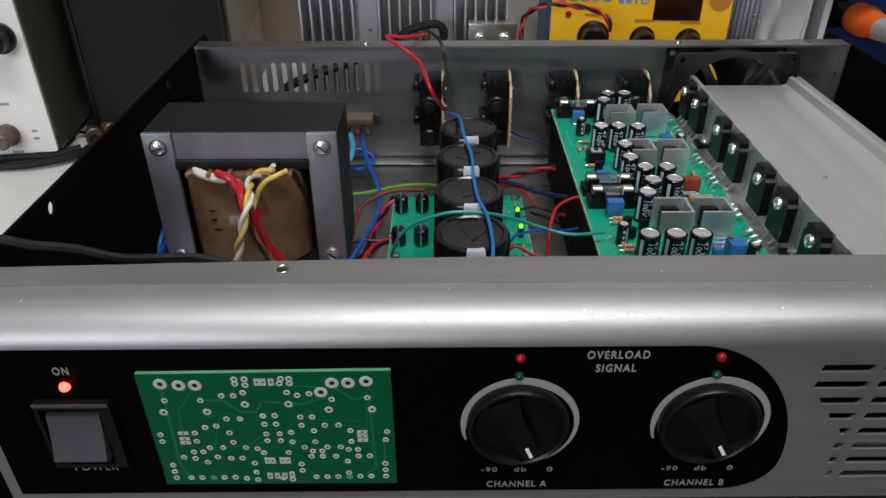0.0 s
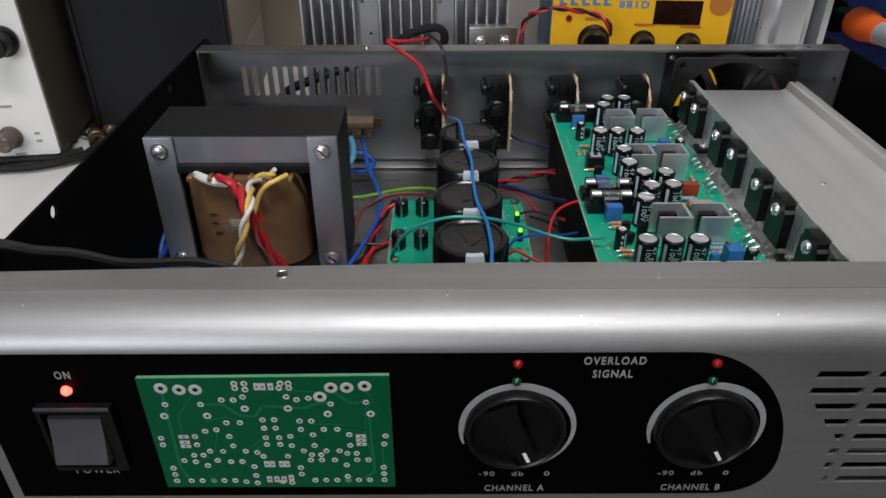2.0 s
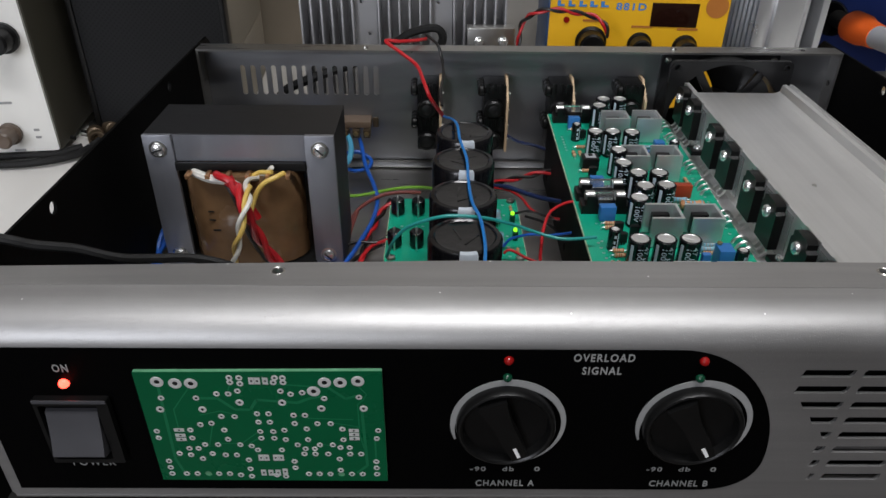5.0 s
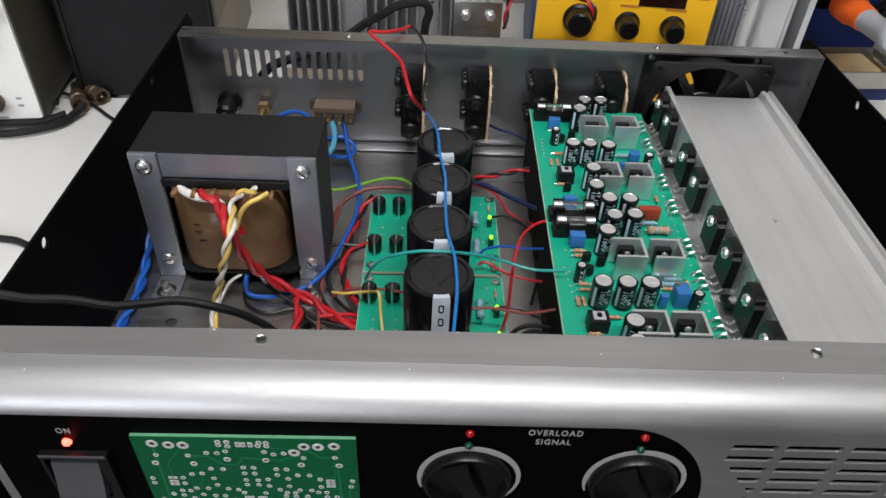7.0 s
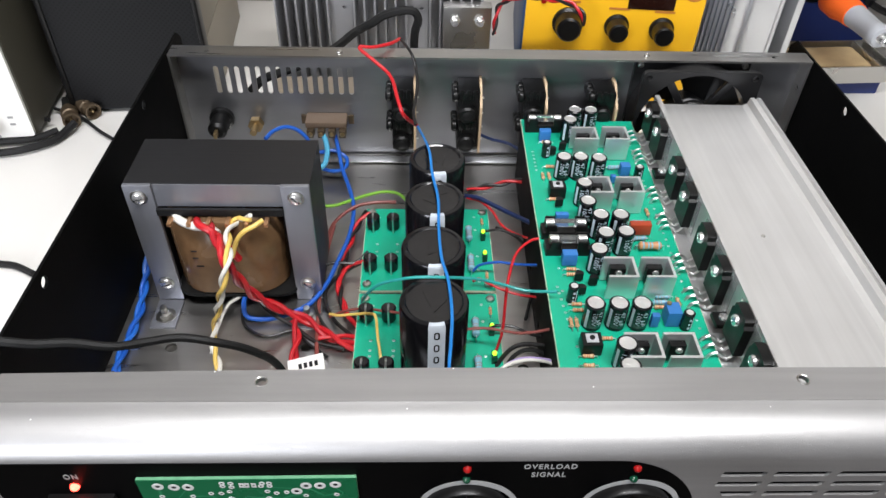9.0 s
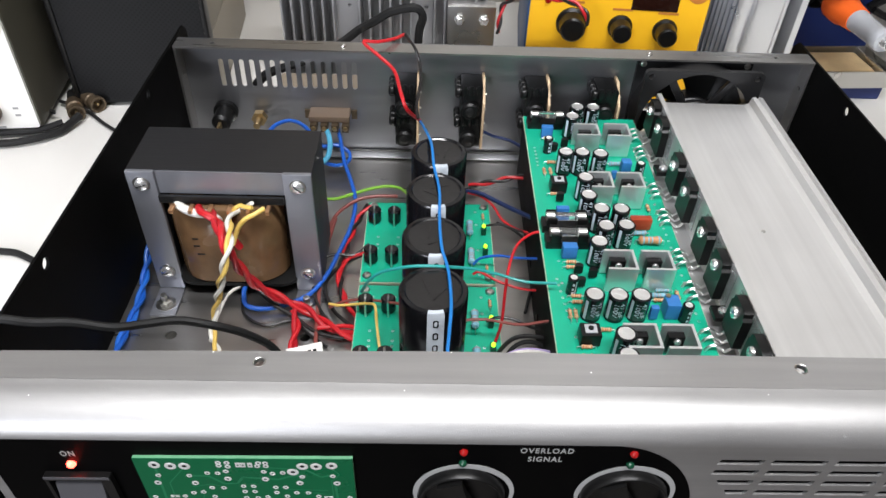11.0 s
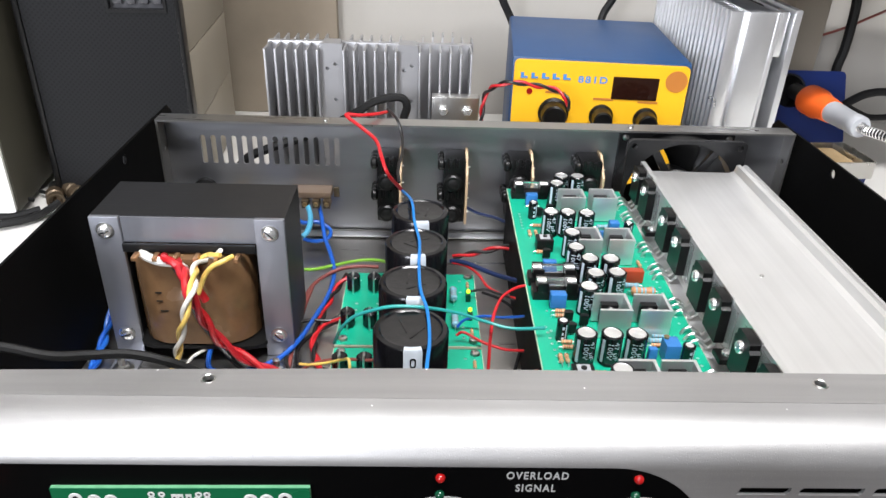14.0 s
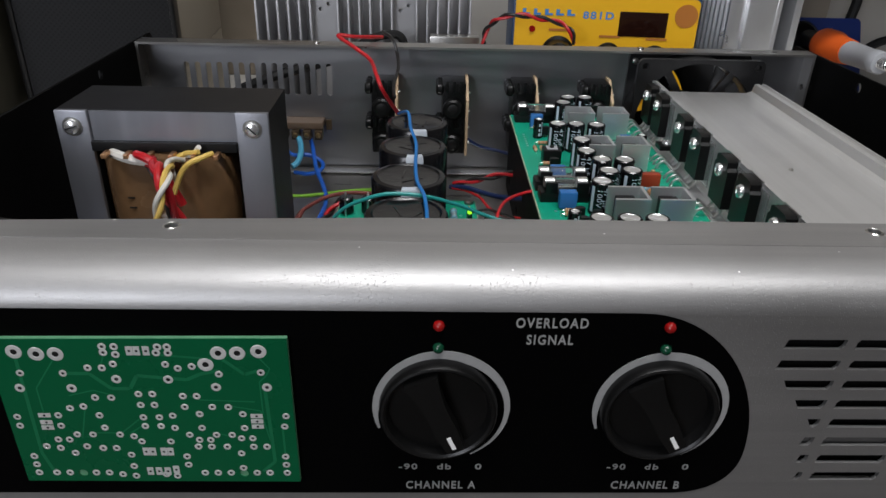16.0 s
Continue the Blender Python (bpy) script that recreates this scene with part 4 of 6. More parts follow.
def electrolytic(x, y, r, h, turn):
    cap = part("electrolytic_capacitor", lathe(B(), (x, y, ZB), [(0, 0), (r - 0.0003, 0), (r, 0.0004), (r, 0.0012), (r * 0.95, 0.0018), (r, 0.0024), (r, h - 0.0005), (r - 0.0005, h), (r - 0.0010, h - 0.0001)], "z", 24), SLEEVE, amp)
    top = lathe(B(), (x, y, ZB), [(r - 0.0009, h - 0.0001), (r - 0.0012, h - 0.0004), (0, h - 0.0004)], "z", 20)
    m = Matrix.Translation((x, y, ZB + h - 0.0004)) @ pose(0, 0, 0, 0, 0, turn)
    for s in (0, 90):
        box(top, -r * 0.7, r * 0.7, -0.00018, 0.00018, -0.0001, 0.00012, 0, m @ pose(0, 0, 0, 0, 0, s))
    part("can_top", top, CAN_TOP, cap, "bare aluminium can top")
    marks = B()
    for k, (q, w, v) in enumerate(((-2.45, 0.16, 0.0),) if r > 0.004 else ((-1.05, 0.10, 0.0), (-1.5, 0.20, 0.22), (-1.55, 0.14, -0.05), (-1.5, 0.20, -0.28))):
        zc = ZB + h * (0.5 + v)
        hh = h * (0.38 if k == 0 else 0.07)
        g = []
        for zz in (zc - hh, zc + hh):
            g.append([marks.verts.new((x + (r + 0.0001) * math.cos(q + radians(turn * 0.3) + w * (j / 3 - 1)), y + (r + 0.0001) * math.sin(q + radians(turn * 0.3) + w * (j / 3 - 1)), zz)) for j in range(7)])
        for j in range(6):
            marks.faces.new((g[0][j], g[0][j + 1], g[1][j + 1], g[1][j]))
    if r > 0.004:
        vs, fs = CAP_TEXT
        at = -1.42 + radians(turn * 0.5)
        ring3 = [marks.verts.new((x + (r + 0.0001) * math.cos(at + v / r), y + (r + 0.0001) * math.sin(at + v / r), ZB + 0.0088 - u)) for u, v in vs]
        for f in fs:
            marks.faces.new([ring3[i] for i in f])
    part("printed_mark", marks, CAP_PRINT, cap)


random.seed(4)
for x, y in ((0.038, 0.481), (0.048, 0.481), (0.059, 0.480), (0.046, 0.455), (0.045, 0.438), (0.050, 0.426), (0.061, 0.426), (0.050, 0.411), (0.061, 0.412), (0.044, 0.398),
             (0.035, 0.359), (0.0465, 0.359), (0.0575, 0.359), (0.045, 0.334), (0.0437, 0.3215), (0.053, 0.535), (0.0635, 0.535), (0.048, 0.523)):
    electrolytic(x, y, 0.0049, 0.0158, random.uniform(-40, 40))
for x, y in ((0.031, 0.503), (0.084, 0.477), (0.028, 0.375), (0.081, 0.357)):
    electrolytic(x, y, 0.0028, 0.0112, random.uniform(-40, 40))


def driver_channel(x0, y0, x1, y1):
    """A small aluminium channel, open at its left, that cools a driver transistor."""
    t, zt = 0.0014, 0.0776
    ring2 = [(x0, y0), (x1, y0), (x1, y1), (x0, y1), (x0, y1 - t), (x1 - t, y1 - t), (x1 - t, y0 + t), (x0, y0 + t)]
    ch = part("driver_heatsink", plate(ring2, [], zt - ZB - 0.0006, Matrix.Translation((0, 0, ZB + 0.0006))), ALU_CHAN, amp, "small aluminium channel heatsink", smooth=False)
    tr2 = part("transistor", box(B(), x0 + 0.003, x1 - t - 0.0025, y1 - t - 0.0040, y1 - t - 0.0004, ZB + 0.002, ZB + 0.0125, 0.0004), PLASTIC, ch)
    part("screw", screw_head(B(), ((x0 + x1) / 2, y1 - t - 0.0041, ZB + 0.0098), 0.0018, "-y"), CHROME, tr2)


for x0, y1, x1, y0 in ((0.047, 0.513, 0.0625, 0.499), (0.0665, 0.514, 0.082, 0.499), (0.0475, 0.460, 0.0610, 0.4445), (0.0645, 0.460, 0.079, 0.4450), (0.0445, 0.391, 0.060, 0.376), (0.0635, 0.391, 0.0787, 0.376), (0.0440, 0.340, 0.0600, 0.325), (0.0620, 0.340, 0.0770, 0.325)):
    driver_channel(x0 + 0.0004, y0, x1, y1)


def fuse(x0, x1, y):
    holder = box(B(), x0 - 0.005, x1 + 0.005, y - 0.0046, y + 0.0046, ZB, ZB + 0.0050, 0.0005)
    for x in (x0, x1):
        box(holder, x - 0.0028, x + 0.0028, y - 0.0046, y - 0.0034, ZB + 0.004, ZB + 0.0098, 0.0003)
        box(holder, x - 0.0028, x + 0.0028, y + 0.0034, y + 0.0046, ZB + 0.004, ZB + 0.0098, 0.0003)
    h = part("fuse_holder", holder, PLASTIC, amp, "black fuse holder")
    part("fuse_glass", rod(B(), (x0 - 0.001, y, ZB + 0.0085), 0.0024, x1 - x0 + 0.002, "x", 16), GLASS, h, "clear glass fuse")
    for x in (x0 - 0.0032, x1 - 0.0024):
        part("fuse_cap", rod(B(), (x, y, ZB + 0.0085), 0.0025, 0.0048, "x", 16), TIN, h)


fuse(0.026, 0.042, 0.535)
fuse(0.0235, 0.0400, 0.4265)
fuse(0.0240, 0.0385, 0.4130)


def film(x, y, w, d, h, mat):
    bm = box(B(), x - w / 2, x + w / 2, y - d / 2, y + d / 2, ZB + 0.0006, ZB + h, 0.0007)
    part("film_capacitor", bm, mat, amp)


for x, y, w, d, h in ((0.0325, 0.521, 0.0074, 0.0045, 0.0085), (0.031, 0.4350, 0.0074, 0.0035, 0.0085), (0.0305, 0.4025, 0.0080, 0.0050, 0.0085), (0.0655, 0.358, 0.0040, 0.0030, 0.0085), (0.0770, 0.483, 0.0060, 0.0055, 0.0085), (0.0685, 0.475, 0.0035, 0.0030, 0.0060)):
    film(x, y, w, d, h, BLUE_FILM)
film(0.0740, 0.4275, 0.0120, 0.0045, 0.0080, RED_FILM)
relay = part("preset", box(B(), 0.0712, 0.0780, 0.3570, 0.3650, ZB + 0.0004, ZB + 0.0100, 0.0005), BLUE_FILM, amp, "blue multiturn preset")
part("adjuster", rod(B(), (0.0727, 0.3635, ZB + 0.0100), 0.0012, 0.0012), BRASS, relay)
for x, y in ((0.0325, 0.463), (0.0318, 0.3435)):
    p = part("trimmer", box(B(), x - 0.0048, x + 0.0048, y - 0.0042, y + 0.0042, ZB, ZB + 0.0075, 0.0005), PLASTIC, amp, "square black trimmer")
    q = part("dial_plate", box(B(), x - 0.0029, x + 0.0029, y - 0.0027, y + 0.0027, ZB + 0.0076, ZB + 0.0081, 0.0002), GREY_SLEEVE, p)
    part("dial", rod(B(), (x, y, ZB + 0.0081), 0.0013, 0.0007), PLASTIC, p)
for x, y, turn in ((0.0330, 0.5175, 0), (0.0320, 0.490, 0), (0.0265, 0.480, 90), (0.0303, 0.480, 90), (0.0300, 0.457, 0), (0.0312, 0.3970, 0), (0.0306, 0.3930, 0), (0.0300, 0.3715, 0), (0.0300, 0.3675, 0),
                   (0.0252, 0.359, 90), (0.0280, 0.359, 90), (0.0300, 0.338, 0), (0.0295, 0.3325, 0), (0.0410, 0.3490, 0), (0.0715, 0.3695, 0), (0.0820, 0.373, 90), (0.0830, 0.445, 90), (0.0640, 0.367, 90)):
    resistor(amp, x, y, ZB, 0.0056, 0.0011, turn, BEIGE_RES, BAND_RED, 0.0003)
for x, y in ((0.0722, 0.3715), (0.0755, 0.4345), (0.0720, 0.4880), (0.0730, 0.4206), (0.0745, 0.3755)):
    resistor(amp, x, y + 0.001, ZB, 0.0078, 0.0014, 0, BLUE_RES, PRINT_GREY, 0.0004)
resistor(amp, 0.0768, 0.4140, ZB, 0.0125, 0.0024, 0, material("orange_power_resistor", (0.55, 0.26, 0.12), 0.5, 0, 0.12, 300, 0), BLUE_RES, 0.0006)
for x, y in ((0.0320, 0.4508), (0.0335, 0.3890), (0.0332, 0.3790), (0.0352, 0.5035), (0.0405, 0.3860), (0.0425, 0.5090)):
    bm = plate([(-0.0023, -0.0010)] + [(0.0023 * math.cos(radians(a)), 0.0023 * math.sin(radians(a)) * 0.9) for a in range(-20, 201, 20)], [], 0.0048, Matrix.Translation((x, y, ZB + 0.0015)))
    for k in (-0.0012, 0, 0.0012):
        rod(bm, (x + k, y, ZB), 0.0003, 0.0016, "z", 6)
    part("small_transistor", bm, PLASTIC, amp)
board_mark(amp, ZB + 0.00003, [(0.0222 + 0.0004 * k, 0.385 - 0.0045 * k) for k in range(7)] + [(0.0235, 0.508 - 0.004 * k) for k in range(6)] + [(0.025, 0.399), (0.0245, 0.382), (0.0262, 0.345)] + [(0.0885, 0.34 + 0.0055 * k) for k in range(34)], 0.0008)
for y in (0.480, 0.3585):
    th = part("thermal_sensor", box(B(), 0.0945, 0.1030, y - 0.0045, y + 0.0045, 0.0640, 0.0668, 0.0005), PLASTIC, amp)
    part("screw", screw_head(B(), (0.0995, y, 0.0668), 0.0027, "z"), CHROME, th)

# ---- main heatsink with power transistors ----
hs = thing("heatsink", "long bare aluminium heatsink channel carrying power transistors", "heatsink", (0.1040, 0.5420, 0.0137), "", -0.6)
L0, L1 = -0.236, -0.0065
H = lambda z: z - 0.0137
prof = [(-0.0125, 0.0592), (0.0000, 0.0592), (0.0000, 0.0880), (0.0030, 0.0880), (0.0044, 0.0845), (0.0060, 0.0815), (0.0590, 0.0815), (0.0622, 0.0828), (0.0632, 0.0870), (0.0655, 0.0874), (0.0660, 0.0862), (0.0672, 0.0862), (0.0680, 0.0874), (0.0702, 0.0870), (0.0706, 0.0600), (0.0712, 0.0580), (0.0712, 0.0550),
        (0.0500, 0.0550), (0.0500, 0.0200), (0.0470, 0.0200), (0.0470, 0.0550), (0.0350, 0.0550), (0.0350, 0.0200), (0.0320, 0.0200), (0.0320, 0.0550), (0.0200, 0.0550), (0.0200, 0.0200), (0.0170, 0.0200), (0.0170, 0.0550), (0.0040, 0.0550), (0.0040, 0.0137), (0.0000, 0.0137), (0.0000, 0.0565), (-0.0125, 0.0565)]
body = plate([(u, H(v)) for u, v in prof], [], L1 - L0, Matrix.Translation((0, L1, 0)) @ FRONT)
part("extrusion", body, ALU, hs, local=True, smooth=False)
for wy in (0.5225, 0.5010, 0.4605, 0.4355, 0.4005, 0.3755, 0.3430, 0.3190):
    y = wy - 0.542
    out = [(-0.0079, 0.0662), (0.0079, 0.0662), (0.0079, 0.0838), (0.0064, 0.0850), (0.0064, 0.0876), (0.0045, 0.0886), (-0.0045, 0.0886), (-0.0064, 0.0876), (-0.0064, 0.0850), (-0.0079, 0.0838)]
    bm = plate([(y + u, H(v)) for u, v in out], [], 0.0046, side_at(-0.0056))
    tr3 = part("power_transistor", bm, PLASTIC, hs, "black plastic power transistor", True)
    part("tab", box(B(), -0.0010, -0.0002, y - 0.0066, y + 0.0066, H(0.0840), H(0.0893), 0.0002), TIN, tr3, "", True)
    part("screw", screw_head(B(), (-0.0057, y, H(0.0822)), 0.0031, "-x"), CHROME, tr3, "", True)
    for k in (-0.0052, 0, 0.0052):
        part("lead", tube(B(), smooth_line([(-0.0034, y + k, H(0.0668)), (-0.0040, y + k, H(0.0634)), (-0.0064, y + k, H(0.0612)), (-0.0090, y + k, H(0.0636)), (-0.0118, y + k, H(0.0654)), (-0.0146, y + k, H(0.0642)), (-0.0160, y + k, H(0.0616))], 4), 0.0008, 6), TIN, tr3, "", True)
for ya, yb in ((-0.056, -0.009), (-0.119, -0.070), (-0.180, -0.130), (-0.234, -0.188)):
    part("insulating_film", box(B(), -0.00085, -0.00055, ya, yb, H(0.0640), H(0.0862)), MICA, hs, "clear insulating film", True)
part("fixing_screw", screw_head(B(), (0.0275, -0.139, H(0.0815)), 0.0011, "z"), ZINC, hs, "", True)

# ---- fan ----
fan = thing("cooling_fan", "square black axial cooling fan in the back of the case", "fan", (0.1375, 0.5590, 0.0180))
fx, fz = 0.1375, 0.0583
part("frame", plate(rect(fx - 0.040, fx + 0.040, fz - 0.040, fz + 0.040, 0.004), [ring(fx, fz, 0.0378, 48)] + [ring(fx + sx * 0.0355, fz + sz * 0.0355, 0.0021, 12) for sx in (-1, 1) for sz in (-1, 1)], 0.0035, front_at(0.5505)), FAN_PLASTIC, fan)
part("frame", plate(rect(fx - 0.040, fx + 0.040, fz - 0.040, fz + 0.040, 0.004), [ring(fx, fz, 0.0385, 48)], 0.0030, front_at(0.5718)), FAN_PLASTIC, fan)
part("shroud", lathe(B(), (fx, 0.5475, fz), [(0.0376, 0), (0.0382, 0.001), (0.0382, 0.0210), (0.0398, 0.0210), (0.0398, 0.001), (0.0390, 0), (0.0376, 0)], "y", 48), FAN_PLASTIC, fan)
for turn in (57, 123, 237, 303):
    m = Matrix.Translation((fx, 0.5490, fz)) @ FRONT @ pose(0, 0, 0, 0, 0, turn)
    part("strut", box(B(), 0.013, 0.0384, -0.0026, 0.0026, -0.0020, 0.0010, 0.0006, m), FAN_PLASTIC, fan)
part("motor", rod(B(), (fx, 0.5480, fz), 0.0165, 0.006, "y", 32), FAN_PLASTIC, fan)
hub = part("hub", rod(B(), (fx, 0.5545, fz), 0.0160, 0.015, "y", 32), FAN_PLASTIC, fan)
for k in range(7):
    bm = B()
    g = []
    for i in range(6):
        r = 0.0155 + 0.0213 * i / 5
        row = []
        for j in range(4):
            a = 2 * math.pi * k / 7 + 1.38 + (j / 3 - 0.5) * (0.70 + 0.06 * i / 5) + 0.05 * i
            row.append(bm.verts.new((fx + r * math.cos(a), 0.5570 + 0.0105 * j / 3, fz + r * math.sin(a))))
        g.append(row)
    for p, q in zip(g, g[1:]):
        for j in range(3):
            bm.faces.new((p[j], p[j + 1], q[j + 1], q[j]))
    ext = bmesh.ops.solidify(bm, geom=bm.faces[:], thickness=0.0008)
    part("blade", bm, PLASTIC, fan)
for sx in (-1, 1):
    for sz in (-1, 1):
        part("screw", screw_head(B(), (fx + sx * 0.0360, 0.5687, fz + sz * 0.0340), 0.0022, "-y"), ZINC, fan)

# ---- rear sockets ----
for x in (-0.0535, -0.0085, 0.0360, 0.0840):
    j = thing("jack_module", "black double jack sockets on an upright tan board", "socket", (x, 0.565, 0.034), "rear jack modules")
    part("board", plate([(0.5715, 0.0335), (0.5715, 0.0812), (0.5620, 0.0812), (0.5475, 0.0700), (0.5475, 0.0335)], [], 0.0016, side_at(x)), PHENOLIC, j, "tan circuit board on edge")
    for z in (0.0458, 0.0690):
        bm = box(B(), x - 0.0150, x - 0.0002, 0.5505, 0.5715, z - 0.0122, z + 0.0110, 0.0012)
        for k in range(3):
            rod(bm, (x - 0.0145, 0.5525 + 0.0060 * k, z + 0.0072), 0.0042, 0.0046, "-x", 12, 0.0012)
            box(bm, x - 0.0140 + 0.0046 * k, x - 0.0112 + 0.0046 * k, 0.5488, 0.5510, z + 0.0055, z + 0.0126, 0.0006)
        box(bm, x - 0.0120, x - 0.0010, 0.5495, 0.5525, z + 0.0015, z + 0.0110, 0.0008)
        rod(bm, (x - 0.0085, 0.5450, z - 0.0045), 0.0062, 0.010, "y", 20, 0.0012)
        s = part("socket", bm, PLASTIC, j)
        part("bore", lathe(B(), (x - 0.0085, 0.5449, z - 0.0045), [(0.0035, 0), (0.0030, -0.0003), (0, -0.0003)], "y", 16), PLASTIC_MATT, s)
    for z in (0.040, 0.050, 0.061, 0.073):
        part("pin", rod(B(), (x + 0.0016, 0.556, z), 0.0007, 0.0015, "x", 8), TIN, j)
ts = thing("terminal_strip", "brown mains terminal strip with brass screws", "terminal block", (-0.115, 0.563, 0.041))
part("body", box(B(), -0.1300, -0.1010, 0.5575, 0.5718, 0.0460, 0.0508, 0.0012), material("brown_bakelite", (0.15, 0.105, 0.072), 0.45, 0, 0.1, 100, 0.05), ts)
for k in range(4):
    x = -0.1265 + 0.0075 * k
    part("terminal", box(B(), x - 0.0024, x + 0.0024, 0.5545, 0.5640, 0.0400, 0.0459, 0.0005), DULL_BRASS, ts)
    part("screw", screw_head(B(), (x, 0.5544, 0.0432), 0.0018, "-y"), BRASS, ts)
for x in (-0.1322, -0.0988):
    part("end_tab", box(B(), x - 0.0020, x + 0.0020, 0.5700, 0.5718, 0.0420, 0.0490, 0.0004), DULL_BRASS, ts)
fh = thing("panel_fuse_holder", "black round fuse holder on the back panel", "fuse holder", (-0.191, 0.565, 0.045))
part("body", lathe(B(), (-0.1905, 0.5718, 0.0460), [(0.0085, 0), (0.0085, 0.004), (0.0065, 0.005), (0.0065, 0.018), (0.0045, 0.020), (0, 0.020)], "-y", 24), PLASTIC, fh)
part("tag", box(B(), -0.1915, -0.1895, 0.5460, 0.5520, 0.0440, 0.0480), BRASS, fh)
es = thing("earth_stud", "brass earth stud with nut on the back panel", "bolt", (-0.166, 0.565, 0.043))
part("stud", rod(B(), (-0.1660, 0.5718, 0.0440), 0.0024, 0.018, "-y"), BRASS, es)
part("nut", lathe(B(), (-0.1660, 0.5680, 0.0440), [(0, 0), (0.0055, 0), (0.0055, 0.005), (0, 0.005)], "-y", 6), BRASS, es)

# ---- small label lying on the tray ----
lab = thing("paper_label", "small white printed paper label among the wires", "label", (-0.108, 0.363, 0.024))
lm = Matrix.Translation((-0.1080, 0.3630, 0.0245)) @ pose(0, 0, 0, 8, -6, 12)
part("slip", box(B(), -0.0095, 0.0095, -0.0058, 0.0058, 0, 0.0003, 0, lm), OFF_WHITE, lab)
for k in range(4):
    part("print_bar", box(B(), -0.004 + 0.0028 * k, -0.0022 + 0.0028 * k, -0.0010, 0.0022, 0.0003, 0.00036, 0, lm), PLASTIC_MATT, lab)

# ---- soldering station ----
st = thing("soldering_station", "blue soldering station with a bright yellow front", "soldering station", (0.1035, 0.745, 0.0))
part("case", box(B(), 0.0325, 0.1755, 0.6720, 0.8380, 0.0040, 0.1195, 0.003), BLUE_ENAMEL, st)
frontp = part("front_plate", plate(rect(0.0345, 0.1735, 0.0080, 0.1175, 0.004), [], 0.0030, front_at(0.6718)), YELLOW, st, "bright yellow front plate")
part("display", box(B(), 0.1140, 0.1505, 0.6680, 0.6690, 0.0890, 0.1075, 0.0005), DISPLAY, frontp)
part("badge", lathe(B(), (0.1640, 0.6688, 0.1055), [(0.0086, 0), (0.0086, 0.0005), (0, 0.0005)], "-y", 28, None), BADGE, frontp)
for k, w in enumerate((0.0055, 0.0055, 0.006, 0.006, 0.006)):
    x = 0.0400 + 0.0085 * k
    part("brand_bar", box(B(), x, x + w * 0.45, 0.6682, 0.6687, 0.1030, 0.1075), PRINT_BLUE, frontp)
    part("brand_bar", box(B(), x + w * 0.45, x + w, 0.6682, 0.6687, 0.1030, 0.1045), PRINT_BLUE, frontp)
lettering("881D", 0.0075, 0.0235, PRINT_BLUE, frontp, Matrix.Translation((0.0980, 0.6686, 0.1036)) @ FRONT, 0.0, 0.0002)
part("indicator_lamp", rod(B(), (0.0480, 0.6688, 0.0925), 0.0024, 0.0015, "-y"), LED_RED, frontp)
for x, z, r in ((0.0690, 0.0755, 0.0125), (0.1080, 0.0745, 0.0098), (0.1440, 0.0735, 0.0098)):
    k = part("knob", lathe(B(), (x, 0.6687, z), [(0, 0), (r, 0), (r, 0.002), (r * 0.84, 0.004), (r * 0.78, 0.015), (r * 0.66, 0.0165), (0, 0.0162)], "-y", 28), PLASTIC, st)
    part("scale_print", box(B(), x - 0.008, x + 0.008, 0.6683, 0.6687, z + r + 0.0035, z + r + 0.0052), BADGE, frontp)

# ---- finned heatsink behind the case ----
fins = thing("finned_heatsink", "upright bare aluminium heatsink with vertical fins", "heatsink", (-0.083, 0.71, 0.0))
part("base_plate", box(B(), -0.1700, 0.0030, 0.7180, 0.7250, 0, 0.1175, 0.001), ALU_SHADED, fins)
for x0, x1 in ((-0.1240, -0.1055), (-0.0605, -0.0430)):
    bm = plate(rect(x0, x1, 0.0005, 0.1205), [ring(x0 + 0.0125, 0.104, 0.0016, 10), ring(x0 + 0.006, 0.100, 0.0016, 10), ring(x0 + 0.012, 0.074, 0.0016, 10)], 0.004, front_at(0.7020))
    box(bm, x0 + 0.002, x1 - 0.002, 0.7022, 0.7178, 0.0005, 0.1202)
    part("mounting_rib", bm, ALU_SHADED, fins)
for start, n in ((-0.1675, 6), (-0.1035, 6), (-0.0415, 6)):
    for k in range(n):
        x = start + 0.0085 * k
        part("fin", box(B(), x - 0.0009, x + 0.0009, 0.6900, 0.7178, 0.0005, 0.1168, 0.0005), ALU_SHADED, fins)
        part("fin", box(B(), x + 0.0016, x + 0.0032, 0.7252, 0.7450, 0.0005, 0.1180 + 0.004 * (start > -0.05 and k in (1, 2, 3)), 0.0004), ALU_SHADED, fins)
clampb = thing("clamp_block", "small plated metal block with two bolts", "block", (-0.0115, 0.683, 0.0))
part("block", box(B(), -0.0310, 0.0080, 0.6760, 0.6890, 0.0005, 0.0845, 0.001), ZINC, clampb)
for x in (-0.0215, -0.0015):
    part("bolt", lathe(B(), (x, 0.6759, 0.0740), [(0, 0), (0.0042, 0), (0.0042, 0.0028), (0.0028, 0.0034), (0.0028, 0.007), (0, 0.0072)], "-y", 6), CHROME, clampb)

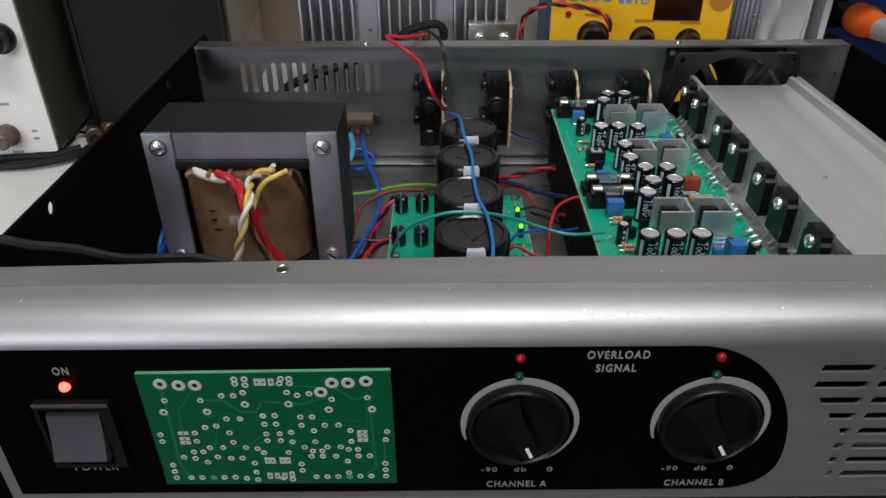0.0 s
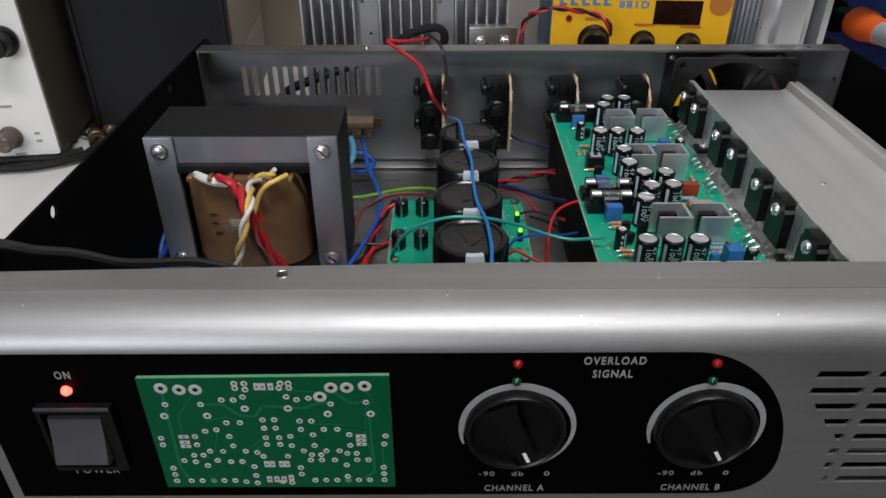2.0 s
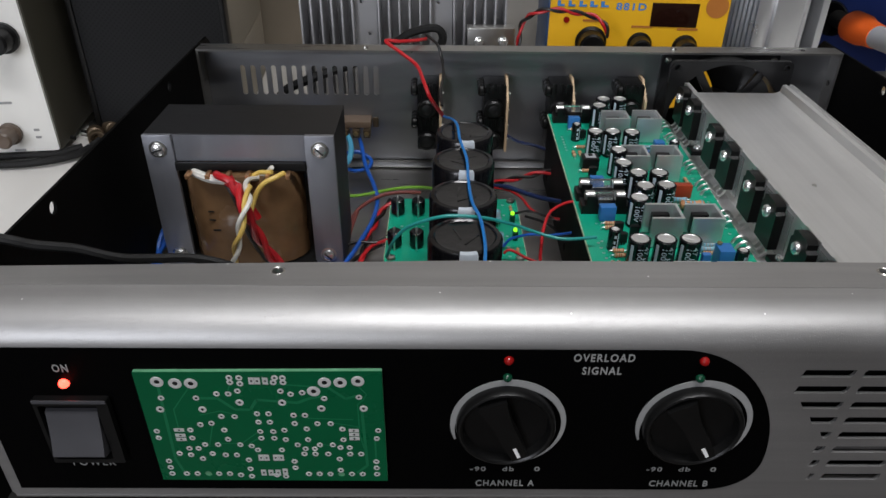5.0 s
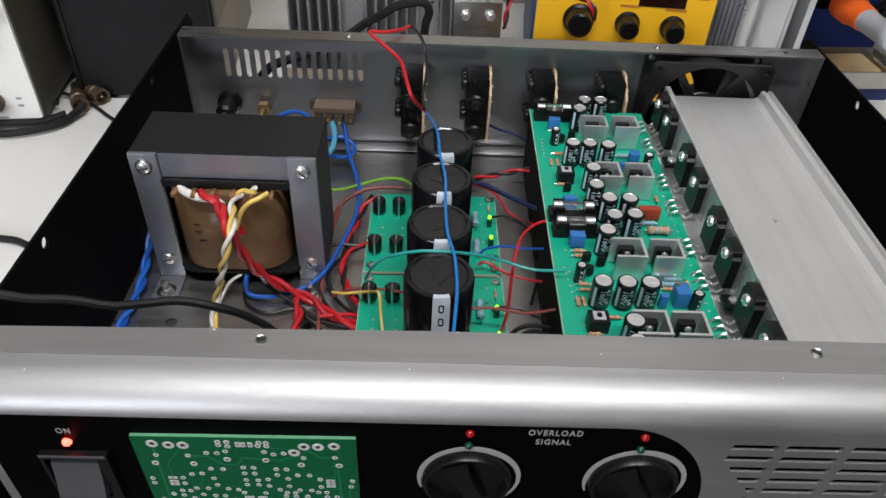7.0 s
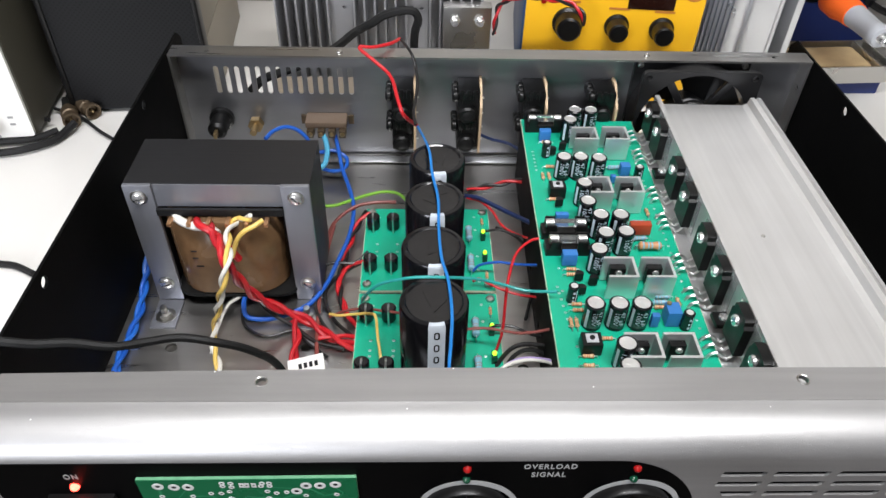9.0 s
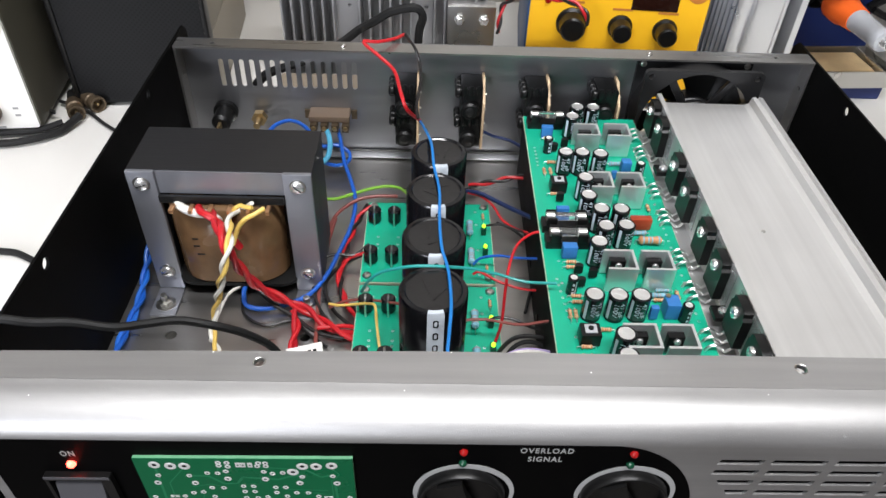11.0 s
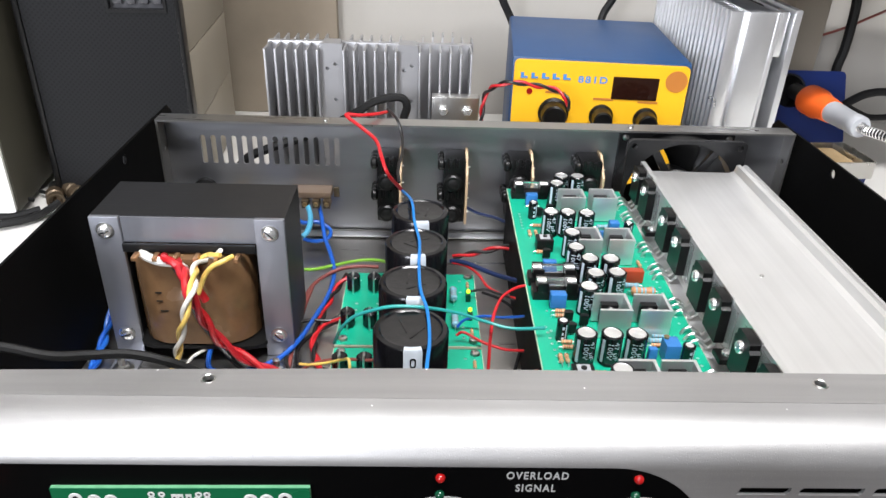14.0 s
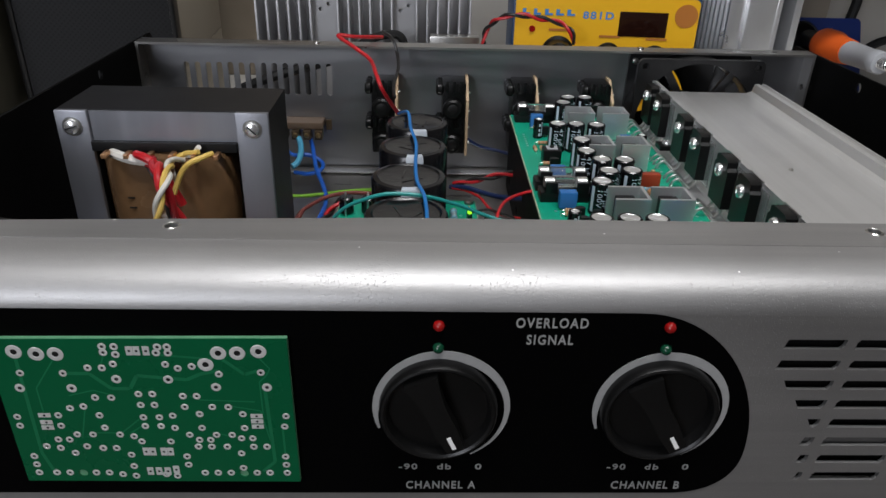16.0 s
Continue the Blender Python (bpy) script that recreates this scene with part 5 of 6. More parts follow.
# ---- large heatsink beside the station ----
big = thing("large_heatsink", "tall aluminium heatsink block with close vertical fins", "heatsink", (0.215, 0.76, 0.0))
part("core_block", box(B(), 0.2085, 0.2310, 0.6600, 0.8600, 0, 0.1615, 0.002), ALU_CHAN, big)
part("edge_bead", rod(B(), (0.2320, 0.6630, 0.0005), 0.0032, 0.1610), ALU_CHAN, big)
part("rail", box(B(), 0.2360, 0.2415, 0.6640, 0.8600, 0.1270, 0.1615, 0.001), ALU_CHAN, big)
part("rail", box(B(), 0.2440, 0.2495, 0.6600, 0.8600, 0, 0.1635, 0.001), ALU_CHAN, big)
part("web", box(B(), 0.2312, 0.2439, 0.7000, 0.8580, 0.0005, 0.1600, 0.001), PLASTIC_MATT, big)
for k in range(21):
    y = 0.6640 + 0.0093 * k
    part("fin", box(B(), 0.1960, 0.2084, y, y + 0.0030, 0.0005, 0.1610, 0.0008), ALU_CHAN, big)

# ---- iron holder, iron and sponge tray ----
ih = thing("iron_holder", "dark blue metal soldering iron holder", "stand", (0.316, 0.760, 0.0))
part("base", box(B(), 0.2830, 0.3660, 0.6960, 0.8000, 0.0, 0.0142, 0.002), NAVY, ih)
hm = Matrix.Translation((0, 0.7330, 0)) @ pose(0, 0, 0, -26.0, 0, 0)
part("body", plate(rect(0.2830, 0.3660, 0.0300, 0.0990, 0.004), [ring(0.3120, 0.0800, 0.0165, 24)], 0.0280, hm @ front_at(0.028)), NAVY, ih)
part("guide_tube", lathe(B(), (0.3120, 0.0010, 0.0800), [(0.0164, 0), (0.0150, 0.0005), (0.0145, 0.026), (0, 0.026)], "y", 24, hm), PLASTIC_MATT, ih)
iron = thing("soldering_iron", "soldering iron with an orange grip and grey sleeve", "soldering iron", (0.310, 0.700, 0.080))
d = Vector((0.3150, 0.6450, 0.0765)) - Vector((0.3125, 0.7330, 0.0745))
im = Matrix.Translation((0.3125, 0.7330, 0.0745)) @ d.to_track_quat("Z", "Y").to_matrix().to_4x4() @ Matrix.Scale(0.90, 4)
part("nozzle", rod(B(), (0, 0, -0.030), 0.0085, 0.0305, "z", 20, 0, im), PLASTIC_MATT, iron)
part("grip", lathe(B(), (0, 0, 0), [(0, 0), (0.0132, 0), (0.0148, 0.003), (0.0148, 0.020), (0.0125, 0.029), (0.0112, 0.046), (0, 0.046)], "z", 28, im), ORANGE, iron, "orange rubber grip")
part("sleeve", lathe(B(), (0, 0, 0.0462), [(0, 0), (0.0104, 0), (0.0092, 0.036), (0.0098, 0.037), (0.0098, 0.046), (0.0088, 0.048), (0.0050, 0.048), (0.0045, 0.044), (0, 0.044)], "z", 28, im), GREY_SLEEVE, iron, "grey plastic sleeve")
line = smooth_line([im @ Vector((0, 0, 0.088)), im @ Vector((0.0, 0.0, 0.100)), (0.326, 0.618, 0.076), (0.339, 0.600, 0.064), (0.348, 0.580, 0.040), (0.366, 0.575, 0.012), (0.400, 0.575, 0.0045)], 16)
part("spring_cord", tube(B(), line, 0.0030, 10), RUBBER, iron)
coil, side = [], None
for i, q in enumerate(line[:60]):
    dd = (line[i + 1] - q).normalized()
    side = dd.orthogonal().normalized() if side is None else (side - dd * side.dot(dd)).normalized()
    for s in range(6):
        a = (i * 6 + s) / 9 * 2 * math.pi
        coil.append(q.lerp(line[i + 1], s / 6) + 0.0036 * (math.cos(a) * side + math.sin(a) * dd.cross(side)))
part("spring", tube(B(), coil, 0.0006, 5), CHROME, iron, "steel strain relief spring")
tray = thing("sponge_tray", "shallow metal tray holding a yellow cleaning sponge", "tray", (0.315, 0.694, 0.0))
trm = Matrix.Translation((0.3173, 0.7140, 0)) @ pose(0, 0, 0, 0, 0, 4)
part("pan", plate(rect(-0.050, 0.050, -0.026, 0.026, 0.003), [rect(-0.0488, 0.0488, -0.0248, 0.0248, 0.002)], 0.0155, trm @ Matrix.Translation((0, 0, 0.0145))), ZINC, tray)
part("pan_floor", box(B(), -0.0487, 0.0487, -0.0247, 0.0247, 0.0146, 0.0160, 0, trm), ZINC, tray)
part("divider", box(B(), 0.0375, 0.0390, -0.0246, 0.0240, 0.0161, 0.0300, 0.0004, trm), ZINC, tray)
solo("sponge", box(B(), -0.030, 0.0350, -0.0180, 0.0200, 0.0162, 0.0275, 0.003, trm), SPONGE, "worn yellow cleaning sponge in the tray", "sponge")

# ---- cabinets at the side ----
cab = thing("equipment_cabinet", "tall black cabinet with perforated front and cream sides", "cabinet", (-0.2200, 0.6600, 0.0), "", 5.0)
part("front_grille", plate(rect(-0.1130, -0.0040, 0.004, 0.46, 0.003), [rect(-0.050, -0.012, 0.152, 0.215)], 0.0015, front_at(0.0)), MESH_BLACK, cab, "black perforated steel front", True)
part("edge_strip", box(B(), -0.0039, 0.0, -0.0030, 0.010, 0, 0.465, 0.001), PLASTIC, cab, "", True)
part("edge_strip", box(B(), -0.1175, -0.1131, -0.0030, 0.010, 0, 0.465, 0.001), PLASTIC, cab, "", True)
for k in range(8):
    part("side_board", box(B(), -0.0030, -0.0004, 0.0102, 0.180, 0.001 + 0.058 * k, 0.0582 + 0.058 * k, 0.0006), CREAM, cab, "cream side board", True)
part("side_panel", box(B(), -0.1170, -0.1145, 0.0102, 0.180, 0.001, 0.465), CREAM, cab, "", True)
part("carcass", box(B(), -0.1140, -0.0035, 0.0102, 0.178, 0.001, 0.464), PLASTIC_MATT, cab, "", True)
part("window_trim", plate(rect(-0.0525, -0.0095, 0.1490, 0.2180), [rect(-0.0505, -0.0115, 0.1515, 0.2155)], 0.0010, front_at(-0.0016)), PLASTIC, cab, "", True)
part("window_insert", box(B(), -0.0505, -0.0115, 0.0030, 0.0040, 0.1510, 0.2160), ROCKER, cab, "", True)
for k in range(4):
    part("insert_rib", box(B(), -0.0480 + 0.0094 * k, -0.0410 + 0.0094 * k, -0.0005, 0.0029, 0.1550, 0.2120, 0.0015), ROCKER, cab, "", True)

ins = thing("bench_instrument", "off-white bench instrument with knobs and an olive case", "instrument", (-0.3470, 0.6040, 0.0), "", 7.0)
part("case", box(B(), -0.255, 0, 0.0035, 0.19, 0.0060, 0.24, 0.003), OLIVE, ins, "", True)
part("front_plate", plate(rect(-0.2535, -0.0015, 0.0075, 0.238, 0.002), [], 0.0030, front_at(0.0033)), OFF_WHITE, ins, "off-white front plate", True)
for x, z, r, mt in ((-0.0170, 0.0950, 0.0110, PLASTIC), (-0.0330, 0.0230, 0.0085, KNOB_BROWN), (-0.0700, 0.0950, 0.0110, PLASTIC), (-0.0800, 0.0230, 0.0085, KNOB_BROWN), (-0.0170, 0.1550, 0.0110, PLASTIC)):
    part("knob", lathe(B(), (x, 0.0001, z), [(0, 0), (r, 0), (r, 0.003), (r * 0.8, 0.004), (r * 0.75, 0.016), (r * 0.6, 0.0175), (0, 0.017)], "-y", 24), mt, ins, "", True)
for x, z, w in ((-0.030, 0.046, 0.009), (-0.014, 0.018, 0.004), (-0.030, 0.008, 0.008), (-0.014, 0.024, 0.004)):
    part("print_bar", box(B(), x - w / 2, x + w / 2, -0.0001, 0.0001, z, z + 0.0018), PRINT_GREY, ins, "", True)
for x in (-0.235, -0.02):
    for y in (0.02, 0.17):
        part("foot", rod(B(), (x, y, 0), 0.007, 0.0059), RUBBER, ins, "", True)
for px, py, pz, turn in ((-0.3340, 0.6360, 0.0068, -62.0), (-0.3250, 0.6480, 0.0068, -40.0)):
    plug = thing("coaxial_plug", "brownish metal coaxial plug lying beside the case", "plug", (px, py, pz), "coaxial plugs")
    pm = Matrix.Translation((px, py, pz)) @ pose(0, 0, 0, 0, 0, turn) @ Matrix.Scale(0.9, 4)
    part("shell", lathe(B(), (-0.012, 0, 0), [(0, 0), (0.0055, 0), (0.0055, 0.004), (0.0072, 0.005), (0.0072, 0.013), (0.0060, 0.014), (0.0060, 0.018), (0.0075, 0.019), (0.0075, 0.024), (0.0058, 0.024), (0.0054, 0.018), (0, 0.018)], "x", 20, pm), DULL_BRASS, plug)
    part("pin", rod(B(), (0.006, 0, 0), 0.0012, 0.005, "x", 10, 0, pm), BRASS, plug)
    part("boot", lathe(B(), (-0.030, 0, 0), [(0, 0), (0.0032, 0), (0.0050, 0.018), (0, 0.018)], "x", 16, pm), RUBBER, plug)
solo("hardboard_strip", box(B(), -0.1720, -0.0980, 0.6480, 0.6840, 0.0, 0.0180, 0.001), BROWN_MATT, "thick strip of brown hardboard lying on the bench", "board")
# added brown slab that makes this stretch of wall darker
solo("wall_slab", box(B(), -0.250, -0.130, 0.882, 0.897, 0.0, 0.60, 0.002), BROWN_MATT, "brown slab added where the wall is darker", "board")
solo("leaning_board", box(B(), 0.335, 0.372, 0.845, 0.895, 0.0, 0.30, 0.002), TAUPE, "taupe board standing against the wall", "board")

# things behind the case stand a little out of true
st.matrix_basis = Matrix.Translation((0.0066, 0, 0)) @ st.matrix_basis @ pose(0, 0, 0, 0, 0, -5.0)
shelf = thing("wall_shelf", "grey chipboard shelf with a white front edge", "shelf", (0.46, 0.745, 0.176))
part("board", box(B(), 0.185, 0.75, 0.6565, 0.835, 0.1760, 0.1930, 0.0005), CHIPBOARD, shelf)
part("front_edge", box(B(), 0.185, 0.75, 0.6545, 0.6563, 0.1775, 0.1935, 0.0005), OFF_WHITE, shelf, "white laminate edge")
for x in (0.42, 0.70):
    part("bracket", box(B(), x, x + 0.012, 0.8352, 0.899, 0.150, 0.190, 0.001), ZINC, shelf)

# ---- loose wires ----
wire('signal_wire', 'thin blue wire laid across the tops of the black capacitors', WIRE_SIGNAL, 0.0008, [(-0.051, 0.531, 0.066), (-0.044, 0.481, 0.082), (-0.042, 0.457, 0.081), (-0.039, 0.435, 0.08), (-0.039, 0.409, 0.08), (-0.038, 0.387, 0.08), (-0.035, 0.369, 0.081), (-0.034, 0.348, 0.081), (-0.035, 0.331, 0.081), (-0.036, 0.32, 0.078), (-0.036, 0.312, 0.07)])
wire('lead_wire', 'thin red wire rising from the case over the back lip', WIRE_RED, 0.0012, [(-0.051, 0.531, 0.066), (-0.059, 0.512, 0.085), (-0.063, 0.518, 0.093), (-0.068, 0.541, 0.096), (-0.078, 0.551, 0.101), (-0.089, 0.561, 0.106), (-0.08, 0.564, 0.105), (-0.069, 0.574, 0.103), (-0.063, 0.585, 0.101)])
wire('lead_wire', 'thin black wire rising from the case over the back lip', WIRE_BLACK, 0.001, [(-0.052, 0.505, 0.083), (-0.053, 0.515, 0.087), (-0.051, 0.535, 0.092), (-0.052, 0.549, 0.098), (-0.055, 0.554, 0.106), (-0.062, 0.572, 0.107)])
wire('jumper_wire', 'turquoise wire arching from the rectifier board to the amplifier board', WIRE_TEAL, 0.0008, [(-0.079, 0.384, 0.051), (-0.075, 0.379, 0.063), (-0.069, 0.377, 0.071), (-0.061, 0.375, 0.076), (-0.05, 0.373, 0.08), (-0.036, 0.374, 0.079), (-0.021, 0.379, 0.073), (-0.009, 0.382, 0.067), (0.005, 0.38, 0.064), (0.02, 0.375, 0.068)])
wire('jumper_wire', 'brownish red wire crossing the rectifier board', WIRE_BROWN, 0.0008, [(-0.1, 0.402, 0.02), (-0.091, 0.401, 0.026), (-0.079, 0.399, 0.03), (-0.065, 0.393, 0.034), (-0.054, 0.386, 0.039), (-0.041, 0.376, 0.041), (-0.029, 0.374, 0.041), (-0.014, 0.374, 0.042), (0.003, 0.368, 0.045), (0.02, 0.365, 0.052)])
wire('jumper_wire', 'yellow wire bent down in front of the rectifier board', WIRE_YELLOW, 0.0008, [(-0.099, 0.397, 0.028), (-0.093, 0.394, 0.03), (-0.085, 0.393, 0.032), (-0.076, 0.388, 0.038), (-0.072, 0.381, 0.043), (-0.071, 0.375, 0.036), (-0.069, 0.364, 0.028), (-0.068, 0.355, 0.026)])
wire('jumper_wire', 'red wire curving from the amplifier board to the floor', WIRE_RED, 0.0008, [(0.02, 0.424, 0.061), (0.013, 0.423, 0.06), (0.004, 0.412, 0.061), (-0.002, 0.393, 0.063), (-0.004, 0.384, 0.055), (-0.005, 0.377, 0.036), (-0.009, 0.371, 0.022), (-0.013, 0.361, 0.018)])
wire('jumper_wire', 'dark blue wire from the rectifier board to the amplifier board', WIRE_BLUE, 0.0008, [(-0.017, 0.433, 0.027), (-0.013, 0.433, 0.032), (-0.003, 0.431, 0.036), (0.008, 0.427, 0.038), (0.021, 0.419, 0.045)])
wire('jumper_wire', 'black wire from the rear capacitor board towards the amplifier board', WIRE_NAVY, 0.0015, [(-0.019, 0.502, 0.03), (-0.01, 0.497, 0.032), (-0.0, 0.489, 0.032), (0.01, 0.478, 0.034), (0.02, 0.462, 0.04)])
wire('jumper_wire', 'red wire from the rear capacitor board towards the amplifier board', WIRE_RED, 0.0008, [(-0.018, 0.5, 0.03), (-0.009, 0.496, 0.03), (-0.002, 0.486, 0.03), (0.003, 0.475, 0.028), (0.011, 0.466, 0.028), (0.022, 0.458, 0.03)])
wire('jumper_wire', 'red wire running low under the amplifier board', WIRE_RED, 0.0008, [(-0.018, 0.421, 0.03), (-0.014, 0.421, 0.032), (-0.004, 0.418, 0.028), (0.009, 0.414, 0.026), (0.021, 0.408, 0.03)])
wire('jumper_wire', 'black wire running low towards the amplifier board', WIRE_BLACK, 0.0008, [(-0.008, 0.466, 0.03), (0.001, 0.465, 0.032), (0.01, 0.463, 0.03), (0.025, 0.461, 0.026)])
wire('jumper_wire', 'black wire looping beside the rectifier board', WIRE_BLACK, 0.0008, [(-0.012, 0.384, 0.03), (-0.007, 0.383, 0.034), (0.002, 0.382, 0.034), (0.012, 0.38, 0.03), (0.023, 0.381, 0.026)])
pair('twisted_pair', 'red and black twisted wires to the amplifier board', (WIRE_RED, WIRE_BLACK), 0.0011, [(-0.017, 0.51, 0.028), (-0.008, 0.511, 0.03), (0.003, 0.512, 0.032), (0.017, 0.513, 0.035), (0.026, 0.51, 0.035)])
wire('earth_wire', 'green and yellow earth wire behind the rectifier board', WIRE_LIME, 0.0011, [(-0.117, 0.497, 0.025), (-0.106, 0.497, 0.025), (-0.096, 0.505, 0.023), (-0.085, 0.514, 0.021), (-0.074, 0.519, 0.02), (-0.064, 0.513, 0.023), (-0.057, 0.492, 0.033)])
wire('jumper_wire', 'brown wire behind the rectifier board', WIRE_BROWN, 0.0012, [(-0.108, 0.444, 0.018), (-0.108, 0.462, 0.02), (-0.105, 0.482, 0.022), (-0.093, 0.495, 0.025), (-0.08, 0.498, 0.027), (-0.065, 0.5, 0.026)])
wire('mains_wire', 'blue mains wire looping from the rear socket past the transformer', WIRE_BLUE, 0.0014, [(-0.111, 0.564, 0.04), (-0.108, 0.555, 0.034), (-0.104, 0.539, 0.026), (-0.097, 0.516, 0.024), (-0.093, 0.497, 0.022), (-0.094, 0.471, 0.022), (-0.099, 0.447, 0.022), (-0.104, 0.427, 0.022), (-0.112, 0.413, 0.02), (-0.124, 0.406, 0.018), (-0.137, 0.403, 0.017), (-0.147, 0.404, 0.018), (-0.15, 0.411, 0.02), (-0.15, 0.418, 0.022)])
wire('mains_wire', 'blue mains wire curling at the rear terminal strip', WIRE_BLUE, 0.0014, [(-0.154, 0.538, 0.05), (-0.15, 0.548, 0.05), (-0.141, 0.553, 0.05), (-0.131, 0.551, 0.046), (-0.122, 0.55, 0.032), (-0.111, 0.554, 0.03), (-0.102, 0.551, 0.026), (-0.102, 0.542, 0.024), (-0.11, 0.54, 0.022), (-0.119, 0.543, 0.022)])
wire('mains_wire', 'light blue mains wire at the terminal strip', WIRE_CYAN, 0.0019, [(-0.12, 0.56, 0.042), (-0.116, 0.553, 0.04), (-0.114, 0.544, 0.036), (-0.115, 0.536, 0.032), (-0.118, 0.532, 0.03)])
pair('twisted_pair', 'red and black twisted wires beside the rectifier board', (WIRE_RED, WIRE_BLACK), 0.0012, [(-0.083, 0.49, 0.026), (-0.088, 0.485, 0.022), (-0.093, 0.468, 0.02), (-0.096, 0.451, 0.018), (-0.097, 0.429, 0.018), (-0.092, 0.41, 0.018), (-0.084, 0.398, 0.02)])
wire('jumper_wire', 'black wire lying on the floor of the case', WIRE_BLACK, 0.0012, [(-0.082, 0.447, 0.022), (-0.092, 0.444, 0.018), (-0.101, 0.435, 0.017), (-0.105, 0.421, 0.017), (-0.098, 0.403, 0.017), (-0.086, 0.389, 0.018)])
pair('secondary_lead', 'thick red twisted transformer leads', (WIRE_RED, WIRE_RED2), 0.0016, [(-0.172, 0.425, 0.074), (-0.163, 0.417, 0.076), (-0.156, 0.409, 0.078), (-0.15, 0.396, 0.08), (-0.146, 0.389, 0.074), (-0.143, 0.393, 0.058), (-0.138, 0.399, 0.04), (-0.126, 0.402, 0.026), (-0.112, 0.4, 0.019), (-0.097, 0.388, 0.018), (-0.082, 0.381, 0.018)])
wire('secondary_lead', 'thin black transformer lead twisted among the red ones', WIRE_BLACK, 0.0012, [(-0.166, 0.417, 0.078), (-0.159, 0.411, 0.074), (-0.155, 0.409, 0.064), (-0.153, 0.413, 0.045), (-0.147, 0.415, 0.03), (-0.134, 0.405, 0.021), (-0.12, 0.397, 0.018), (-0.106, 0.386, 0.017), (-0.09, 0.381, 0.017)])
pair('secondary_lead', 'yellow and white twisted transformer leads', (WIRE_YELLOW, WIRE_WHITE), 0.0012, [(-0.137, 0.414, 0.083), (-0.145, 0.418, 0.078), (-0.148, 0.408, 0.079), (-0.144, 0.391, 0.08), (-0.146, 0.383, 0.072), (-0.151, 0.383, 0.056), (-0.158, 0.387, 0.034), (-0.161, 0.382, 0.021), (-0.156, 0.369, 0.019), (-0.152, 0.354, 0.018)])
wire('secondary_lead', 'white sleeved lead at the top of the winding', WIRE_WHITE, 0.0023, [(-0.178, 0.419, 0.079), (-0.173, 0.415, 0.079), (-0.167, 0.413, 0.078), (-0.16, 0.413, 0.077), (-0.154, 0.409, 0.076)])
wire('secondary_lead', 'thin white lead curling in front of the transformer', WIRE_WHITE, 0.0009, [(-0.15, 0.421, 0.024), (-0.153, 0.416, 0.022), (-0.159, 0.411, 0.02), (-0.162, 0.395, 0.018), (-0.162, 0.378, 0.017)])
pair('primary_lead', 'blue twisted mains leads beside the transformer', (WIRE_BLUE, WIRE_BLUE2), 0.0014, [(-0.213, 0.448, 0.028), (-0.212, 0.44, 0.024), (-0.211, 0.427, 0.02), (-0.209, 0.41, 0.018), (-0.209, 0.394, 0.017), (-0.21, 0.378, 0.017), (-0.209, 0.365, 0.017)])
pair('bundle_wire', 'red twisted wires on the floor of the case', (WIRE_RED, WIRE_RED2), 0.0014, [(-0.12, 0.4, 0.02), (-0.117, 0.389, 0.018), (-0.117, 0.376, 0.017), (-0.116, 0.362, 0.017)])
wire('mains_cable', 'thick black mains cable entering over the side of the case', RUBBER, 0.0019, [(-0.291, 0.346, 0.08), (-0.239, 0.316, 0.104), (-0.213, 0.312, 0.104), (-0.202, 0.314, 0.1), (-0.19, 0.318, 0.096), (-0.176, 0.321, 0.09), (-0.165, 0.327, 0.086), (-0.153, 0.332, 0.083), (-0.139, 0.333, 0.079), (-0.127, 0.338, 0.068), (-0.117, 0.344, 0.05), (-0.111, 0.342, 0.03)])
wire('ribbon_wire', 'lilac wire curving under the amplifier board', WIRE_LILAC, 0.001, [(-0.009, 0.354, 0.03), (-0.003, 0.357, 0.034), (0.005, 0.357, 0.038), (0.014, 0.353, 0.042), (0.022, 0.345, 0.048), (0.03, 0.34, 0.05)])
wire('ribbon_wire', 'white wire curving under the amplifier board', WIRE_WHITE, 0.001, [(-0.011, 0.352, 0.03), (-0.004, 0.356, 0.034), (0.005, 0.356, 0.038), (0.014, 0.352, 0.042), (0.022, 0.343, 0.048)])
wire('ribbon_wire', 'black wire arching beside the amplifier board', WIRE_BLACK, 0.0012, [(-0.011, 0.36, 0.02), (-0.006, 0.366, 0.026), (-0.0, 0.369, 0.032), (0.007, 0.37, 0.034), (0.016, 0.369, 0.034), (0.024, 0.37, 0.03)])
wire('ribbon_wire', 'dark grey wire arching beside the amplifier board', RUBBER, 0.0012, [(-0.004, 0.363, 0.02), (-0.0, 0.367, 0.026), (0.006, 0.369, 0.03), (0.013, 0.369, 0.03), (0.023, 0.366, 0.026)])
wire('ribbon_wire', 'red wire dropping beside the amplifier board', WIRE_RED, 0.0011, [(0.019, 0.363, 0.054), (0.019, 0.366, 0.04), (0.018, 0.364, 0.024)])
wire('rear_wire', 'blue wires looping behind the amplifier board', WIRE_BLUE, 0.0013, [(0.023, 0.521, 0.04), (0.021, 0.519, 0.034), (0.022, 0.514, 0.03), (0.027, 0.511, 0.028)])
wire('rear_wire', 'blue wire between the rear sockets and the amplifier board', WIRE_NAVY, 0.0012, [(-0.006, 0.561, 0.04), (0.003, 0.564, 0.034), (0.015, 0.562, 0.032), (0.024, 0.548, 0.034)])
wire('bench_cable', 'black cable lying on the white bench beside the case', RUBBER, 0.003, [(-0.463, 0.607, 0.004), (-0.408, 0.586, 0.004), (-0.374, 0.585, 0.004), (-0.351, 0.59, 0.005), (-0.335, 0.602, 0.005), (-0.329, 0.615, 0.006), (-0.325, 0.623, 0.008)])
